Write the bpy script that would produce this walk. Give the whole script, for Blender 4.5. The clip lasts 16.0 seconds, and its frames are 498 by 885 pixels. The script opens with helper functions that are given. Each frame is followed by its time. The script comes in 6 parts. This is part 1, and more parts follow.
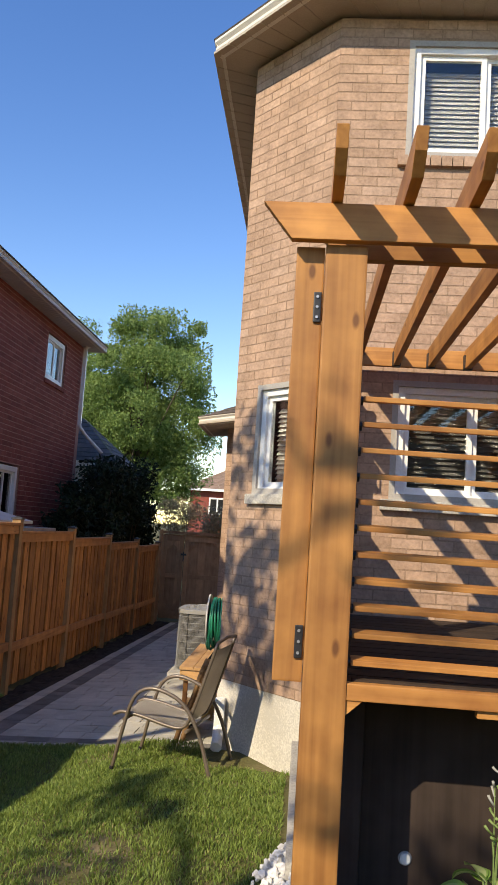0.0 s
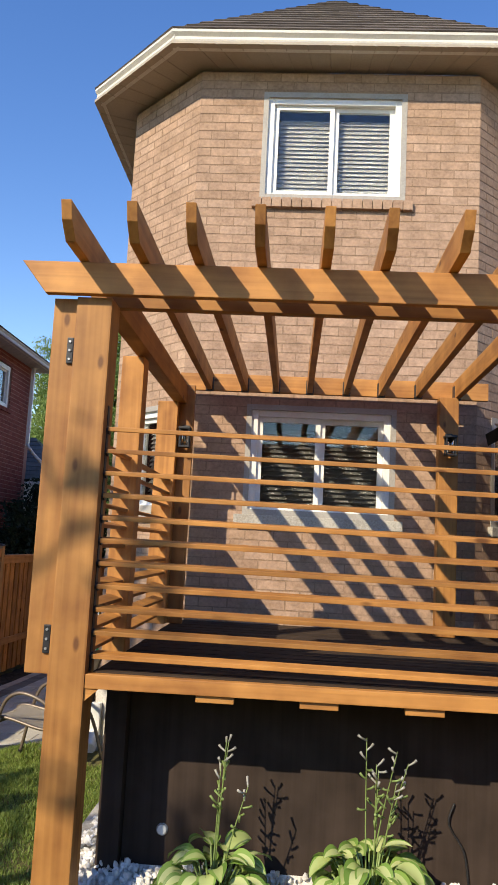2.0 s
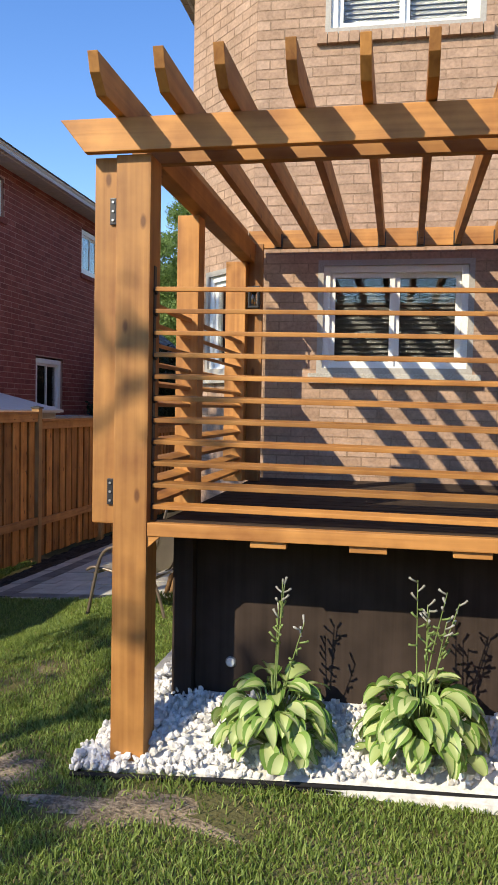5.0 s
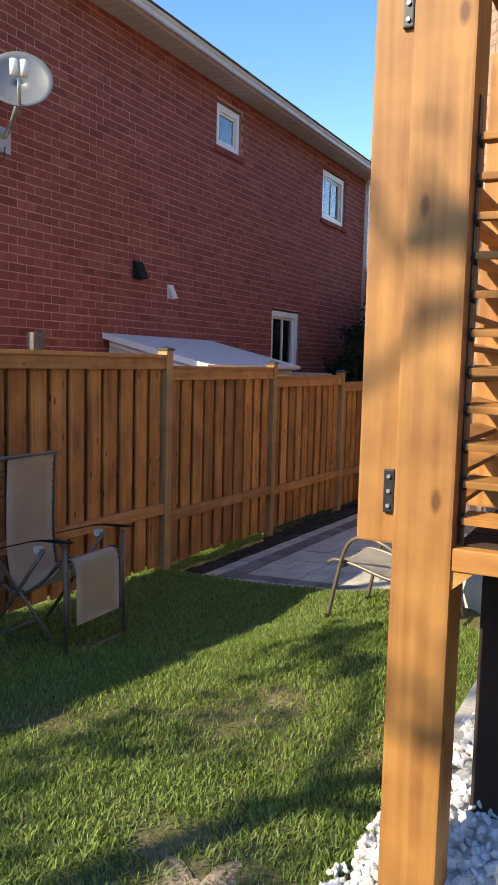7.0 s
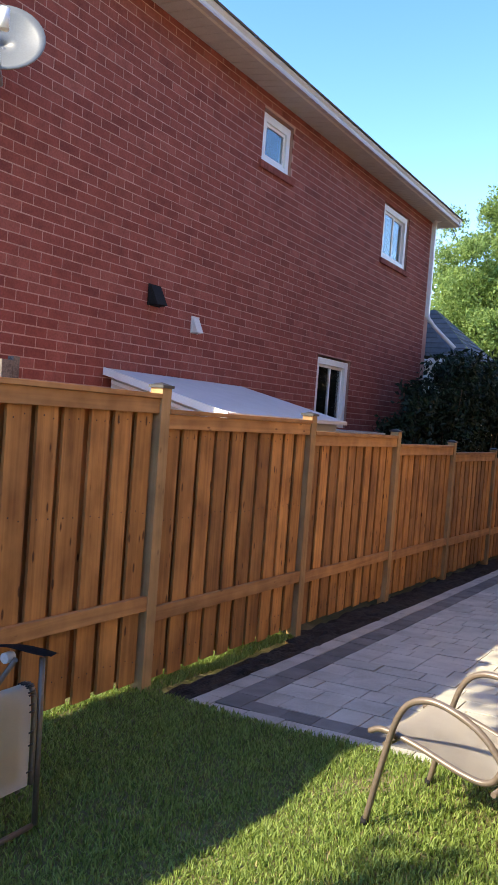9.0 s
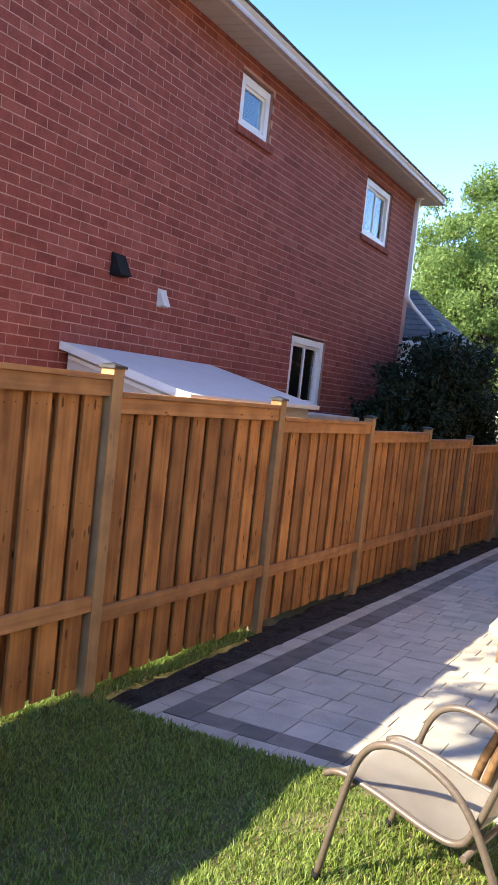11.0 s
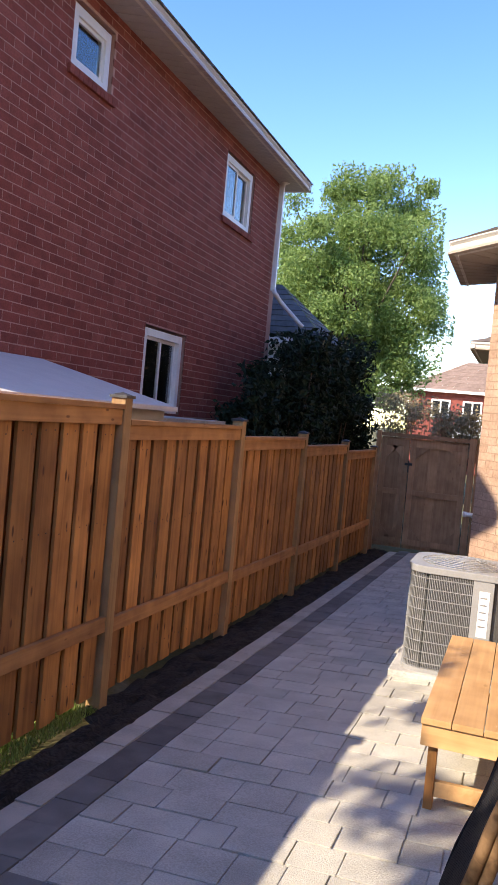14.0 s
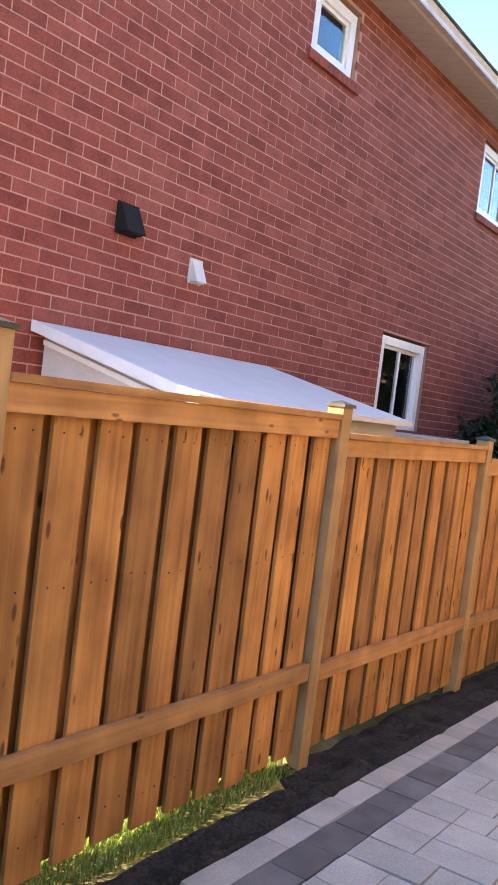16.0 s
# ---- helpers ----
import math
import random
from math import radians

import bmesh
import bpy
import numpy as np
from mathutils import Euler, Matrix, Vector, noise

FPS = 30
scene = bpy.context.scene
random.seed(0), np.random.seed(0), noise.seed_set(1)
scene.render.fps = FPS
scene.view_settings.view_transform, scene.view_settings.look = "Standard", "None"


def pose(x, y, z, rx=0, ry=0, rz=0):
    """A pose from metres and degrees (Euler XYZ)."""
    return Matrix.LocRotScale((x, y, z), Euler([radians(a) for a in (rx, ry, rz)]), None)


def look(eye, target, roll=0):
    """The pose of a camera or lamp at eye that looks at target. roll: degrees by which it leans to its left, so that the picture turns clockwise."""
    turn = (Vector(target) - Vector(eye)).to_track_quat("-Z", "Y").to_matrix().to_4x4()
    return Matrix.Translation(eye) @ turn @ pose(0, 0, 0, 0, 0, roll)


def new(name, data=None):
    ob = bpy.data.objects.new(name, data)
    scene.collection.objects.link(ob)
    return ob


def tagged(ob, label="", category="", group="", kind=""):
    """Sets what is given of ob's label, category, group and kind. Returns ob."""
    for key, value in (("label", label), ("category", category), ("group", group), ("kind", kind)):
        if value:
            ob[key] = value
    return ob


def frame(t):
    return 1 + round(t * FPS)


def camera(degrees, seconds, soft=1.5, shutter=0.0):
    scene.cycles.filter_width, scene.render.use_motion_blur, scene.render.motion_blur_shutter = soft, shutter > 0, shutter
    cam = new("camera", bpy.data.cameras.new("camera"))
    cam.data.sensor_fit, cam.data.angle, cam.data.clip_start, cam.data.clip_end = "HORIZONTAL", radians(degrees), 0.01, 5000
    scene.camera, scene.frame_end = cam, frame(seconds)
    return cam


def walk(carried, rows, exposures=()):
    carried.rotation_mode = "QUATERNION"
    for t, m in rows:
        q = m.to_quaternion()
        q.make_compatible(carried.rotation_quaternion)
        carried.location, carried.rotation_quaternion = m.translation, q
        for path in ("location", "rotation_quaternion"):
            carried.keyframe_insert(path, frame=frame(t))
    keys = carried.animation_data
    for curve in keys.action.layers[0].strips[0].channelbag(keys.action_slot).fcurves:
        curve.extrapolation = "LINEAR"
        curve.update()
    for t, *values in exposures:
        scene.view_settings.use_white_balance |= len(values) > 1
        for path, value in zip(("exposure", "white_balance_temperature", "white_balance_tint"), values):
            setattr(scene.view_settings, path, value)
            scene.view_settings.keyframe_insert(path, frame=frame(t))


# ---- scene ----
cam = camera(35.0, 16.0, soft=1.6)
PATH = [
    (0, (0.025, 0.333, 1.449), (-0.123, 2.316, 1.665), 3.7),
    (0.5, (0.253, 0.164, 1.489), (0.0, 2.131, 1.746), 4.2),
    (1, (0.473, 0.107, 1.498), (0.246, 2.075, 1.774), 3.6),
    (1.5, (0.714, -0.015, 1.493), (0.559, 1.961, 1.765), 3.3),
    (2, (0.919, -0.046, 1.485), (0.805, 1.934, 1.741), 2.9),
    (2.5, (1.091, -0.087, 1.504), (1.014, 1.893, 1.773), 2.1),
    (3, (1.225, -0.169, 1.5), (1.18, 1.813, 1.767), 1.2),
    (3.2, (1.241, -0.194, 1.502), (1.222, 1.789, 1.76), 0.8),
    (5.3, (1.088, 0.034, 1.439), (0.602, 1.971, 1.318), 1.1),
    (5.5, (1.022, 0.113, 1.444), (0.453, 2.026, 1.313), 1.1),
    (6, (0.881, 0.352, 1.442), (0.15, 2.208, 1.299), 1.0),
    (6.5, (0.79, 0.692, 1.422), (-0.062, 2.493, 1.243), 2.1),
    (7, (0.58, 1.121, 1.394), (-0.329, 2.892, 1.193), 1.4),
    (7.5, (0.395, 1.54, 1.374), (-0.53, 3.302, 1.177), 1.7),
    (8, (0.241, 2.004, 1.347), (-0.776, 3.722, 1.223), 2.8),
    (8.2, (0.154, 2.201, 1.314), (-0.902, 3.897, 1.229), 2.5),
    (10.3, (-0.196, 3.078, 1.414), (-1.123, 4.848, 1.334), 7.8),
    (10.5, (-0.209, 3.104, 1.409), (-1.126, 4.879, 1.312), 7.7),
    (11, (-0.217, 3.142, 1.423), (-1.184, 4.889, 1.298), 6.1),
    (11.5, (-0.352, 3.279, 1.391), (-1.183, 5.097, 1.313), 3.5),
    (12, (-0.483, 3.53, 1.347), (-1.147, 5.415, 1.268), 1.6),
    (12.5, (-0.607, 3.837, 1.32), (-1.212, 5.739, 1.191), 0.3),
    (13, (-0.744, 4.091, 1.335), (-1.313, 6.003, 1.197), -0.6),
    (13.5, (-0.755, 4.298, 1.349), (-1.35, 6.205, 1.245), 3.0),
    (14, (-0.761, 4.456, 1.36), (-1.418, 6.343, 1.29), 5.3),
    (14.5, (-0.849, 4.605, 1.36), (-1.582, 6.466, 1.307), 6.5),
    (15, (-0.928, 4.693, 1.339), (-1.866, 6.455, 1.222), 6.6),
    (15.5, (-0.935, 4.952, 1.329), (-2.048, 6.611, 1.229), 7.1),
    (16, (-0.982, 5.154, 1.338), (-2.18, 6.753, 1.247), 7.0),
]
EXPOSURES = [
    (0.0, 0.84, 8000, 8), (1.5, 0.85, 7900, 8), (3.2, 0.80, 7600, 6), (5.5, 1.05, 7500, 6), (7.0, 1.40, 7700, 4), (8.2, 1.76, 7700, 5),
    (10.3, 2.08, 7300, 8), (11.0, 2.18, 7500, 7), (11.5, 2.42, 7800, 5), (12.0, 1.66, 7350, 15), (12.5, 1.6, 7300, 15), (13.0, 1.55, 7300, 15),
    (14.0, 1.64, 7350, 14), (14.5, 1.64, 7500, 14), (15.0, 2.26, 7900, 11), (16.0, 3.02, 9000, 4),
]
walk(cam, [(t, look(eye, target, roll)) for t, eye, target, roll in PATH], EXPOSURES)

# ---- light: clear sky, one low sun ----
SUN_WAY = Vector((0.66, 1.0, -0.83)).normalized()
world = bpy.data.worlds.new("sky")
scene.world = world
world.use_nodes = True
wn = world.node_tree.nodes
sky = wn.new("ShaderNodeTexSky")
sky.sky_type = "NISHITA"
sky.sun_disc = False
sky.sun_elevation = math.asin(-SUN_WAY.z)
sky.sun_rotation = math.atan2(-SUN_WAY.x, -SUN_WAY.y)
sky.air_density, sky.dust_density, sky.ozone_density = 1.0, 0.1, 1.6
wn["Background"].inputs["Strength"].default_value = 0.15
clear = wn.new("ShaderNodeHueSaturation")
clear.inputs["Saturation"].default_value = 1.33
clear.inputs["Hue"].default_value = 0.516
world.node_tree.links.new(sky.outputs["Color"], clear.inputs["Color"])
world.node_tree.links.new(clear.outputs["Color"], wn["Background"].inputs["Color"])
sun_data = bpy.data.lights.new("sun", "SUN")
sun_data.energy, sun_data.angle, sun_data.color = 3.1, radians(0.53), (1.0, 0.92, 0.80)
sun = new("sun", sun_data)
sun.matrix_world = look((0, 0, 0), SUN_WAY)


# ---- materials ----
def nodes_of(name, rough=0.8, metal=0.0):
    m = bpy.data.materials.new(name)
    m.use_nodes = True
    n, l = m.node_tree.nodes, m.node_tree.links
    b = n["Principled BSDF"]
    b.inputs["Roughness"].default_value = rough
    b.inputs["Metallic"].default_value = metal
    if rough > 0.85:
        b.inputs["Specular IOR Level"].default_value = 0.2
    return m, n, l, b


def plain(name, colour, rough=0.6, metal=0.0, vary=0.12, scale=6.0, bump=0.05, fine=80.0):
    """A surface of one colour with stains at a coarse and a fine scale."""
    m, n, l, b = nodes_of(name, rough, metal)
    tc = n.new("ShaderNodeTexCoord")
    big, small = n.new("ShaderNodeTexNoise"), n.new("ShaderNodeTexNoise")
    big.inputs["Scale"].default_value, small.inputs["Scale"].default_value = scale, fine
    big.inputs["Detail"].default_value = 4
    add = n.new("ShaderNodeMath")
    add.operation = "ADD"
    ramp = n.new("ShaderNodeValToRGB")
    lo = [c * (1 - vary) for c in colour]
    hi = [min(1, c * (1 + vary)) for c in colour]
    ramp.color_ramp.elements[0].position, ramp.color_ramp.elements[1].position = 0.7, 1.0
    ramp.color_ramp.elements[0].color, ramp.color_ramp.elements[1].color = (*lo, 1), (*hi, 1)
    half = n.new("ShaderNodeMath")
    half.operation = "MULTIPLY"
    half.inputs[1].default_value = 0.85
    l.new(tc.outputs["Object"], big.inputs["Vector"])
    l.new(tc.outputs["Object"], small.inputs["Vector"])
    l.new(big.outputs["Fac"], add.inputs[0])
    l.new(small.outputs["Fac"], add.inputs[1])
    l.new(add.outputs[0], half.inputs[0])
    l.new(half.outputs[0], ramp.inputs["Fac"])
    l.new(ramp.outputs["Color"], b.inputs["Base Color"])
    if bump:
        bp = n.new("ShaderNodeBump")
        bp.inputs["Strength"].default_value, bp.inputs["Distance"].default_value = bump, 0.01
        l.new(add.outputs[0], bp.inputs["Height"])
        l.new(bp.outputs["Normal"], b.inputs["Normal"])
    return m


def piece_random(n, l):
    """A number from 0 to 1 that differs from piece to piece, joined or single."""
    oi, ge, ad, fr = n.new("ShaderNodeObjectInfo"), n.new("ShaderNodeNewGeometry"), n.new("ShaderNodeMath"), n.new("ShaderNodeMath")
    ad.operation, fr.operation = "ADD", "FRACT"
    l.new(oi.outputs["Random"], ad.inputs[0])
    l.new(ge.outputs["Random Per Island"], ad.inputs[1])
    l.new(ad.outputs[0], fr.inputs[0])
    return fr.outputs[0]


def wood(name, dark, light, axis=2, rough=0.62, knots=0.5, spread=0.35, knot_size=(9.0, 4.2), knot_edge=(0.06, 0.12)):
    """Sawn softwood: long grain along one axis, knots, and a tone of its own on each board."""
    m, n, l, b = nodes_of(name, rough)
    tc = n.new("ShaderNodeTexCoord")
    rnd = piece_random(n, l)
    mul = n.new("ShaderNodeMath")
    mul.operation, mul.inputs[1].default_value = "MULTIPLY", 37.0
    l.new(rnd, mul.inputs[0])
    add = n.new("ShaderNodeVectorMath")
    l.new(tc.outputs["Object"], add.inputs[0])
    l.new(mul.outputs[0], add.inputs[1])
    mp = n.new("ShaderNodeMapping")
    sc = [30.0, 30.0, 30.0]
    sc[axis] = 1.1
    mp.inputs["Scale"].default_value = sc
    l.new(add.outputs[0], mp.inputs["Vector"])
    grain = n.new("ShaderNodeTexNoise")
    grain.inputs["Scale"].default_value, grain.inputs["Detail"].default_value = 1.0, 5
    grain.inputs["Distortion"].default_value = 0.6
    l.new(mp.outputs[0], grain.inputs["Vector"])
    blot = n.new("ShaderNodeTexNoise")
    blot.inputs["Scale"].default_value, blot.inputs["Detail"].default_value = 5.5, 6
    l.new(add.outputs[0], blot.inputs["Vector"])
    mixf = n.new("ShaderNodeMath")
    mixf.operation = "MULTIPLY_ADD"
    mixf.inputs[1].default_value, mixf.inputs[2].default_value = 0.42, 0.0
    l.new(grain.outputs["Fac"], mixf.inputs[0])
    tot = n.new("ShaderNodeMath")
    tot.operation = "MULTIPLY_ADD"
    tot.inputs[1].default_value = 0.58
    l.new(blot.outputs["Fac"], tot.inputs[0])
    l.new(mixf.outputs[0], tot.inputs[2])
    ramp = n.new("ShaderNodeValToRGB")
    e = ramp.color_ramp.elements
    e[0].position, e[1].position = 0.34, 0.66
    e[0].color, e[1].color = (*dark, 1), (*light, 1)
    l.new(tot.outputs[0], ramp.inputs["Fac"])
    hsv = n.new("ShaderNodeHueSaturation")
    val = n.new("ShaderNodeMapRange")
    val.inputs["To Min"].default_value, val.inputs["To Max"].default_value = 1 - spread, 1 + spread * 0.5
    l.new(rnd, val.inputs["Value"])
    l.new(val.outputs[0], hsv.inputs["Value"])
    l.new(ramp.outputs["Color"], hsv.inputs["Color"])
    last = hsv.outputs["Color"]
    if knots:
        km = n.new("ShaderNodeMapping")
        ks = [knot_size[0]] * 3
        ks[axis] = knot_size[1]
        km.inputs["Scale"].default_value = ks
        l.new(add.outputs[0], km.inputs["Vector"])
        vor = n.new("ShaderNodeTexVoronoi")
        vor.inputs["Scale"].default_value = 1.0
        l.new(km.outputs[0], vor.inputs["Vector"])
        kr = n.new("ShaderNodeValToRGB")
        kr.color_ramp.elements[0].position, kr.color_ramp.elements[1].position = knot_edge
        kr.color_ramp.elements[0].color, kr.color_ramp.elements[1].color = (knots,) * 3 + (1,), (0, 0, 0, 1)
        l.new(vor.outputs["Distance"], kr.inputs["Fac"])
        mx = n.new("ShaderNodeMix")
        mx.data_type = "RGBA"
        l.new(kr.outputs["Color"], mx.inputs[0])
        l.new(last, mx.inputs[6])
        mx.inputs[7].default_value = (dark[0] * 0.4, dark[1] * 0.33, dark[2] * 0.3, 1)
        last = mx.outputs[2]
    l.new(last, b.inputs["Base Color"])
    bp = n.new("ShaderNodeBump")
    bp.inputs["Strength"].default_value, bp.inputs["Distance"].default_value = 0.25, 0.004
    l.new(grain.outputs["Fac"], bp.inputs["Height"])
    l.new(bp.outputs["Normal"], b.inputs["Normal"])
    return m


def masonry(name, colours, rough=0.88, fine=60.0, coarse=1.2, bump=0.5):
    """Bricks or paving stones: each piece its own tone between the colours, with grain and wide stains."""
    m, n, l, b = nodes_of(name, rough)
    tc = n.new("ShaderNodeTexCoord")
    ramp = n.new("ShaderNodeValToRGB")
    el = ramp.color_ramp.elements
    while len(el) < len(colours):
        el.new(0.5)
    for i, c in enumerate(colours):
        el[i].position, el[i].color = i / (len(colours) - 1), (*c, 1)
    rnd = piece_random(n, l)
    l.new(rnd, ramp.inputs["Fac"])
    off = n.new("ShaderNodeVectorMath")
    l.new(tc.outputs["Object"], off.inputs[0])
    mul = n.new("ShaderNodeMath")
    mul.operation, mul.inputs[1].default_value = "MULTIPLY", 23.0
    l.new(rnd, mul.inputs[0])
    l.new(mul.outputs[0], off.inputs[1])
    g, s = n.new("ShaderNodeTexNoise"), n.new("ShaderNodeTexNoise")
    g.inputs["Scale"].default_value, g.inputs["Detail"].default_value = fine, 4
    s.inputs["Scale"].default_value, s.inputs["Detail"].default_value = coarse * 6, 3
    ge = n.new("ShaderNodeNewGeometry")
    l.new(off.outputs[0], g.inputs["Vector"])
    l.new(ge.outputs["Position"], s.inputs["Vector"])
    sm = n.new("ShaderNodeMath")
    sm.operation = "ADD"
    l.new(g.outputs["Fac"], sm.inputs[0])
    l.new(s.outputs["Fac"], sm.inputs[1])
    mr = n.new("ShaderNodeMapRange")
    mr.inputs["From Min"].default_value, mr.inputs["From Max"].default_value = 0.6, 1.4
    mr.inputs["To Min"].default_value, mr.inputs["To Max"].default_value = 0.68, 1.3
    l.new(sm.outputs[0], mr.inputs["Value"])
    hsv = n.new("ShaderNodeHueSaturation")
    l.new(mr.outputs[0], hsv.inputs["Value"])
    l.new(ramp.outputs["Color"], hsv.inputs["Color"])
    l.new(hsv.outputs["Color"], b.inputs["Base Color"])
    bp = n.new("ShaderNodeBump")
    bp.inputs["Strength"].default_value, bp.inputs["Distance"].default_value = bump, 0.004
    l.new(g.outputs["Fac"], bp.inputs["Height"])
    l.new(bp.outputs["Normal"], b.inputs["Normal"])
    return m


def leafy(name, lo, hi, rough=0.5, through_light=0.25):
    m, n, l, b = nodes_of(name, rough)
    ramp = n.new("ShaderNodeValToRGB")
    ramp.color_ramp.elements[0].color, ramp.color_ramp.elements[1].color = (*lo, 1), (*hi, 1)
    l.new(piece_random(n, l), ramp.inputs["Fac"])
    l.new(ramp.outputs["Color"], b.inputs["Base Color"])
    b.inputs["Specular IOR Level"].default_value = 0.3
    tr = n.new("ShaderNodeBsdfTranslucent")
    l.new(ramp.outputs["Color"], tr.inputs["Color"])
    mx = n.new("ShaderNodeMixShader")
    mx.inputs[0].default_value = through_light
    l.new(b.outputs[0], mx.inputs[1])
    l.new(tr.outputs[0], mx.inputs[2])
    l.new(mx.outputs[0], n["Material Output"].inputs["Surface"])
    return m


def ground_material():
    """Soil and worn turf, patchy at two scales."""
    m, n, l, b = nodes_of("turf_soil", 0.95)
    tc = n.new("ShaderNodeTexCoord")
    a, c = n.new("ShaderNodeTexNoise"), n.new("ShaderNodeTexNoise")
    a.inputs["Scale"].default_value, a.inputs["Detail"].default_value = 1.3, 4
    c.inputs["Scale"].default_value, c.inputs["Detail"].default_value = 45, 5
    l.new(tc.outputs["Object"], a.inputs["Vector"])
    l.new(tc.outputs["Object"], c.inputs["Vector"])
    r = n.new("ShaderNodeValToRGB")
    r.color_ramp.elements[0].position, r.color_ramp.elements[1].position = 0.56, 0.72
    r.color_ramp.elements[0].color, r.color_ramp.elements[1].color = (0.12, 0.112, 0.046, 1), (0.27, 0.213, 0.13, 1)
    l.new(a.outputs["Fac"], r.inputs["Fac"])
    mr = n.new("ShaderNodeMapRange")
    mr.inputs["To Min"].default_value, mr.inputs["To Max"].default_value = 0.55, 1.4
    l.new(c.outputs["Fac"], mr.inputs["Value"])
    h = n.new("ShaderNodeHueSaturation")
    l.new(mr.outputs[0], h.inputs["Value"])
    l.new(r.outputs["Color"], h.inputs["Color"])
    l.new(h.outputs["Color"], b.inputs["Base Color"])
    bp = n.new("ShaderNodeBump")
    bp.inputs["Distance"].default_value, bp.inputs["Strength"].default_value = 0.02, 0.6
    l.new(c.outputs["Fac"], bp.inputs["Height"])
    l.new(bp.outputs["Normal"], b.inputs["Normal"])
    return m


def glass_material():
    m, n, l, b = nodes_of("window_glass", 0.02)
    b.inputs["Transmission Weight"].default_value = 1.0
    b.inputs["IOR"].default_value = 1.5
    b.inputs["Base Color"].default_value = (0.92, 0.96, 0.96, 1)
    return m


STAIN_X = wood("stained_pine_x", (0.26, 0.098, 0.022), (0.55, 0.255, 0.068), 0, spread=0.3, knots=0.85, knot_size=(8.0, 3.4))
STAIN_Y = wood("stained_pine_y", (0.26, 0.098, 0.022), (0.55, 0.255, 0.068), 1, spread=0.3, knots=0.85, knot_size=(8.0, 3.4))
STAIN_Z = wood("stained_pine_z", (0.26, 0.098, 0.022), (0.55, 0.255, 0.068), 2, spread=0.3, knots=0.85, knot_size=(8.0, 3.4))
CEDAR_Z = wood("fence_cedar_z", (0.24, 0.093, 0.024), (0.62, 0.285, 0.085), 2, rough=0.75, knots=0.95, spread=0.42, knot_size=(15.0, 7.0), knot_edge=(0.09, 0.15))
CEDAR_Y = wood("fence_cedar_y", (0.33, 0.145, 0.05), (0.62, 0.315, 0.115), 1, rough=0.75, knots=0.8, spread=0.25, knot_size=(13.0, 5.0))
POST_WOOD = wood("fence_post_wood", (0.28, 0.165, 0.07), (0.50, 0.30, 0.13), 2, rough=0.78, knots=0.5, spread=0.25)
GATE_WOOD = wood("gate_wood", (0.30, 0.165, 0.08), (0.50, 0.30, 0.155), 2, rough=0.8, knots=0.4, spread=0.25)
BENCH_WOOD = wood("bench_wood", (0.42, 0.225, 0.085), (0.62, 0.37, 0.16), 1, knots=0.4, spread=0.2)
SKIRT_WOOD = wood("skirt_board", (0.03, 0.0215, 0.0175), (0.06, 0.0425, 0.0345), 2, rough=0.95, knots=0, spread=0.2)
DECK_WOOD = wood("deck_board", (0.03, 0.02, 0.014), (0.06, 0.04, 0.028), 0, rough=0.9, knots=0, spread=0.2)
BARK = wood("reed_edge", (0.10, 0.055, 0.025), (0.36, 0.21, 0.10), 1, rough=0.9, knots=0.6, spread=0.3)
RED_BRICK = masonry("red_brick", [(0.20, 0.053, 0.042), (0.26, 0.073, 0.056), (0.235, 0.064, 0.049), (0.30, 0.096, 0.074)])
RED_MORTAR = plain("red_wall_mortar", (0.46, 0.27, 0.22), 0.95, vary=0.15, scale=3)
TAN_BRICK = masonry("tan_brick", [(0.345, 0.228, 0.16), (0.40, 0.268, 0.192), (0.375, 0.25, 0.178), (0.435, 0.30, 0.222)], fine=45)
TAN_MORTAR = plain("tan_wall_mortar", (0.30, 0.205, 0.145), 0.95, vary=0.15, scale=3)
PAVER = masonry("grey_paver", [(0.42, 0.398, 0.335), (0.50, 0.474, 0.40), (0.46, 0.436, 0.368), (0.53, 0.502, 0.424)], fine=30, coarse=0.7, bump=0.9)
PAVER_DARK = masonry("charcoal_paver", [(0.145, 0.137, 0.122), (0.185, 0.176, 0.158), (0.23, 0.218, 0.196)], fine=90, bump=0.6)
STONE = masonry("white_stone", [(0.62, 0.60, 0.56), (0.74, 0.72, 0.69), (0.80, 0.79, 0.77)], fine=50, coarse=3)
WHITE = plain("white_vinyl", (0.78, 0.78, 0.76), 0.35, vary=0.05, bump=0)
GUTTER = plain("cream_metal", (0.64, 0.61, 0.55), 0.4, vary=0.06, bump=0)
SOFFIT = plain("beige_soffit", (0.40, 0.345, 0.275), 0.6, vary=0.06, bump=0.02)
GREY_TRIM = plain("grey_brickmould", (0.36, 0.34, 0.31), 0.5, vary=0.08, bump=0)
PARGE = plain("parged_concrete", (0.56, 0.53, 0.47), 0.9, vary=0.16, scale=2.5, bump=0.15)
CONCRETE = plain("grey_concrete", (0.42, 0.40, 0.36), 0.9, vary=0.18, scale=4, bump=0.15)
BROWN_SHINGLE = masonry("brown_shingle", [(0.22, 0.15, 0.11), (0.28, 0.195, 0.145)], fine=120, bump=0.8)
SHINGLE = masonry("roof_shingle", [(0.10, 0.085, 0.075), (0.15, 0.125, 0.11), (0.12, 0.10, 0.09)], fine=120, bump=0.8)
SLATE = masonry("grey_shingle", [(0.11, 0.12, 0.125), (0.16, 0.17, 0.175)], fine=120, bump=0.8)
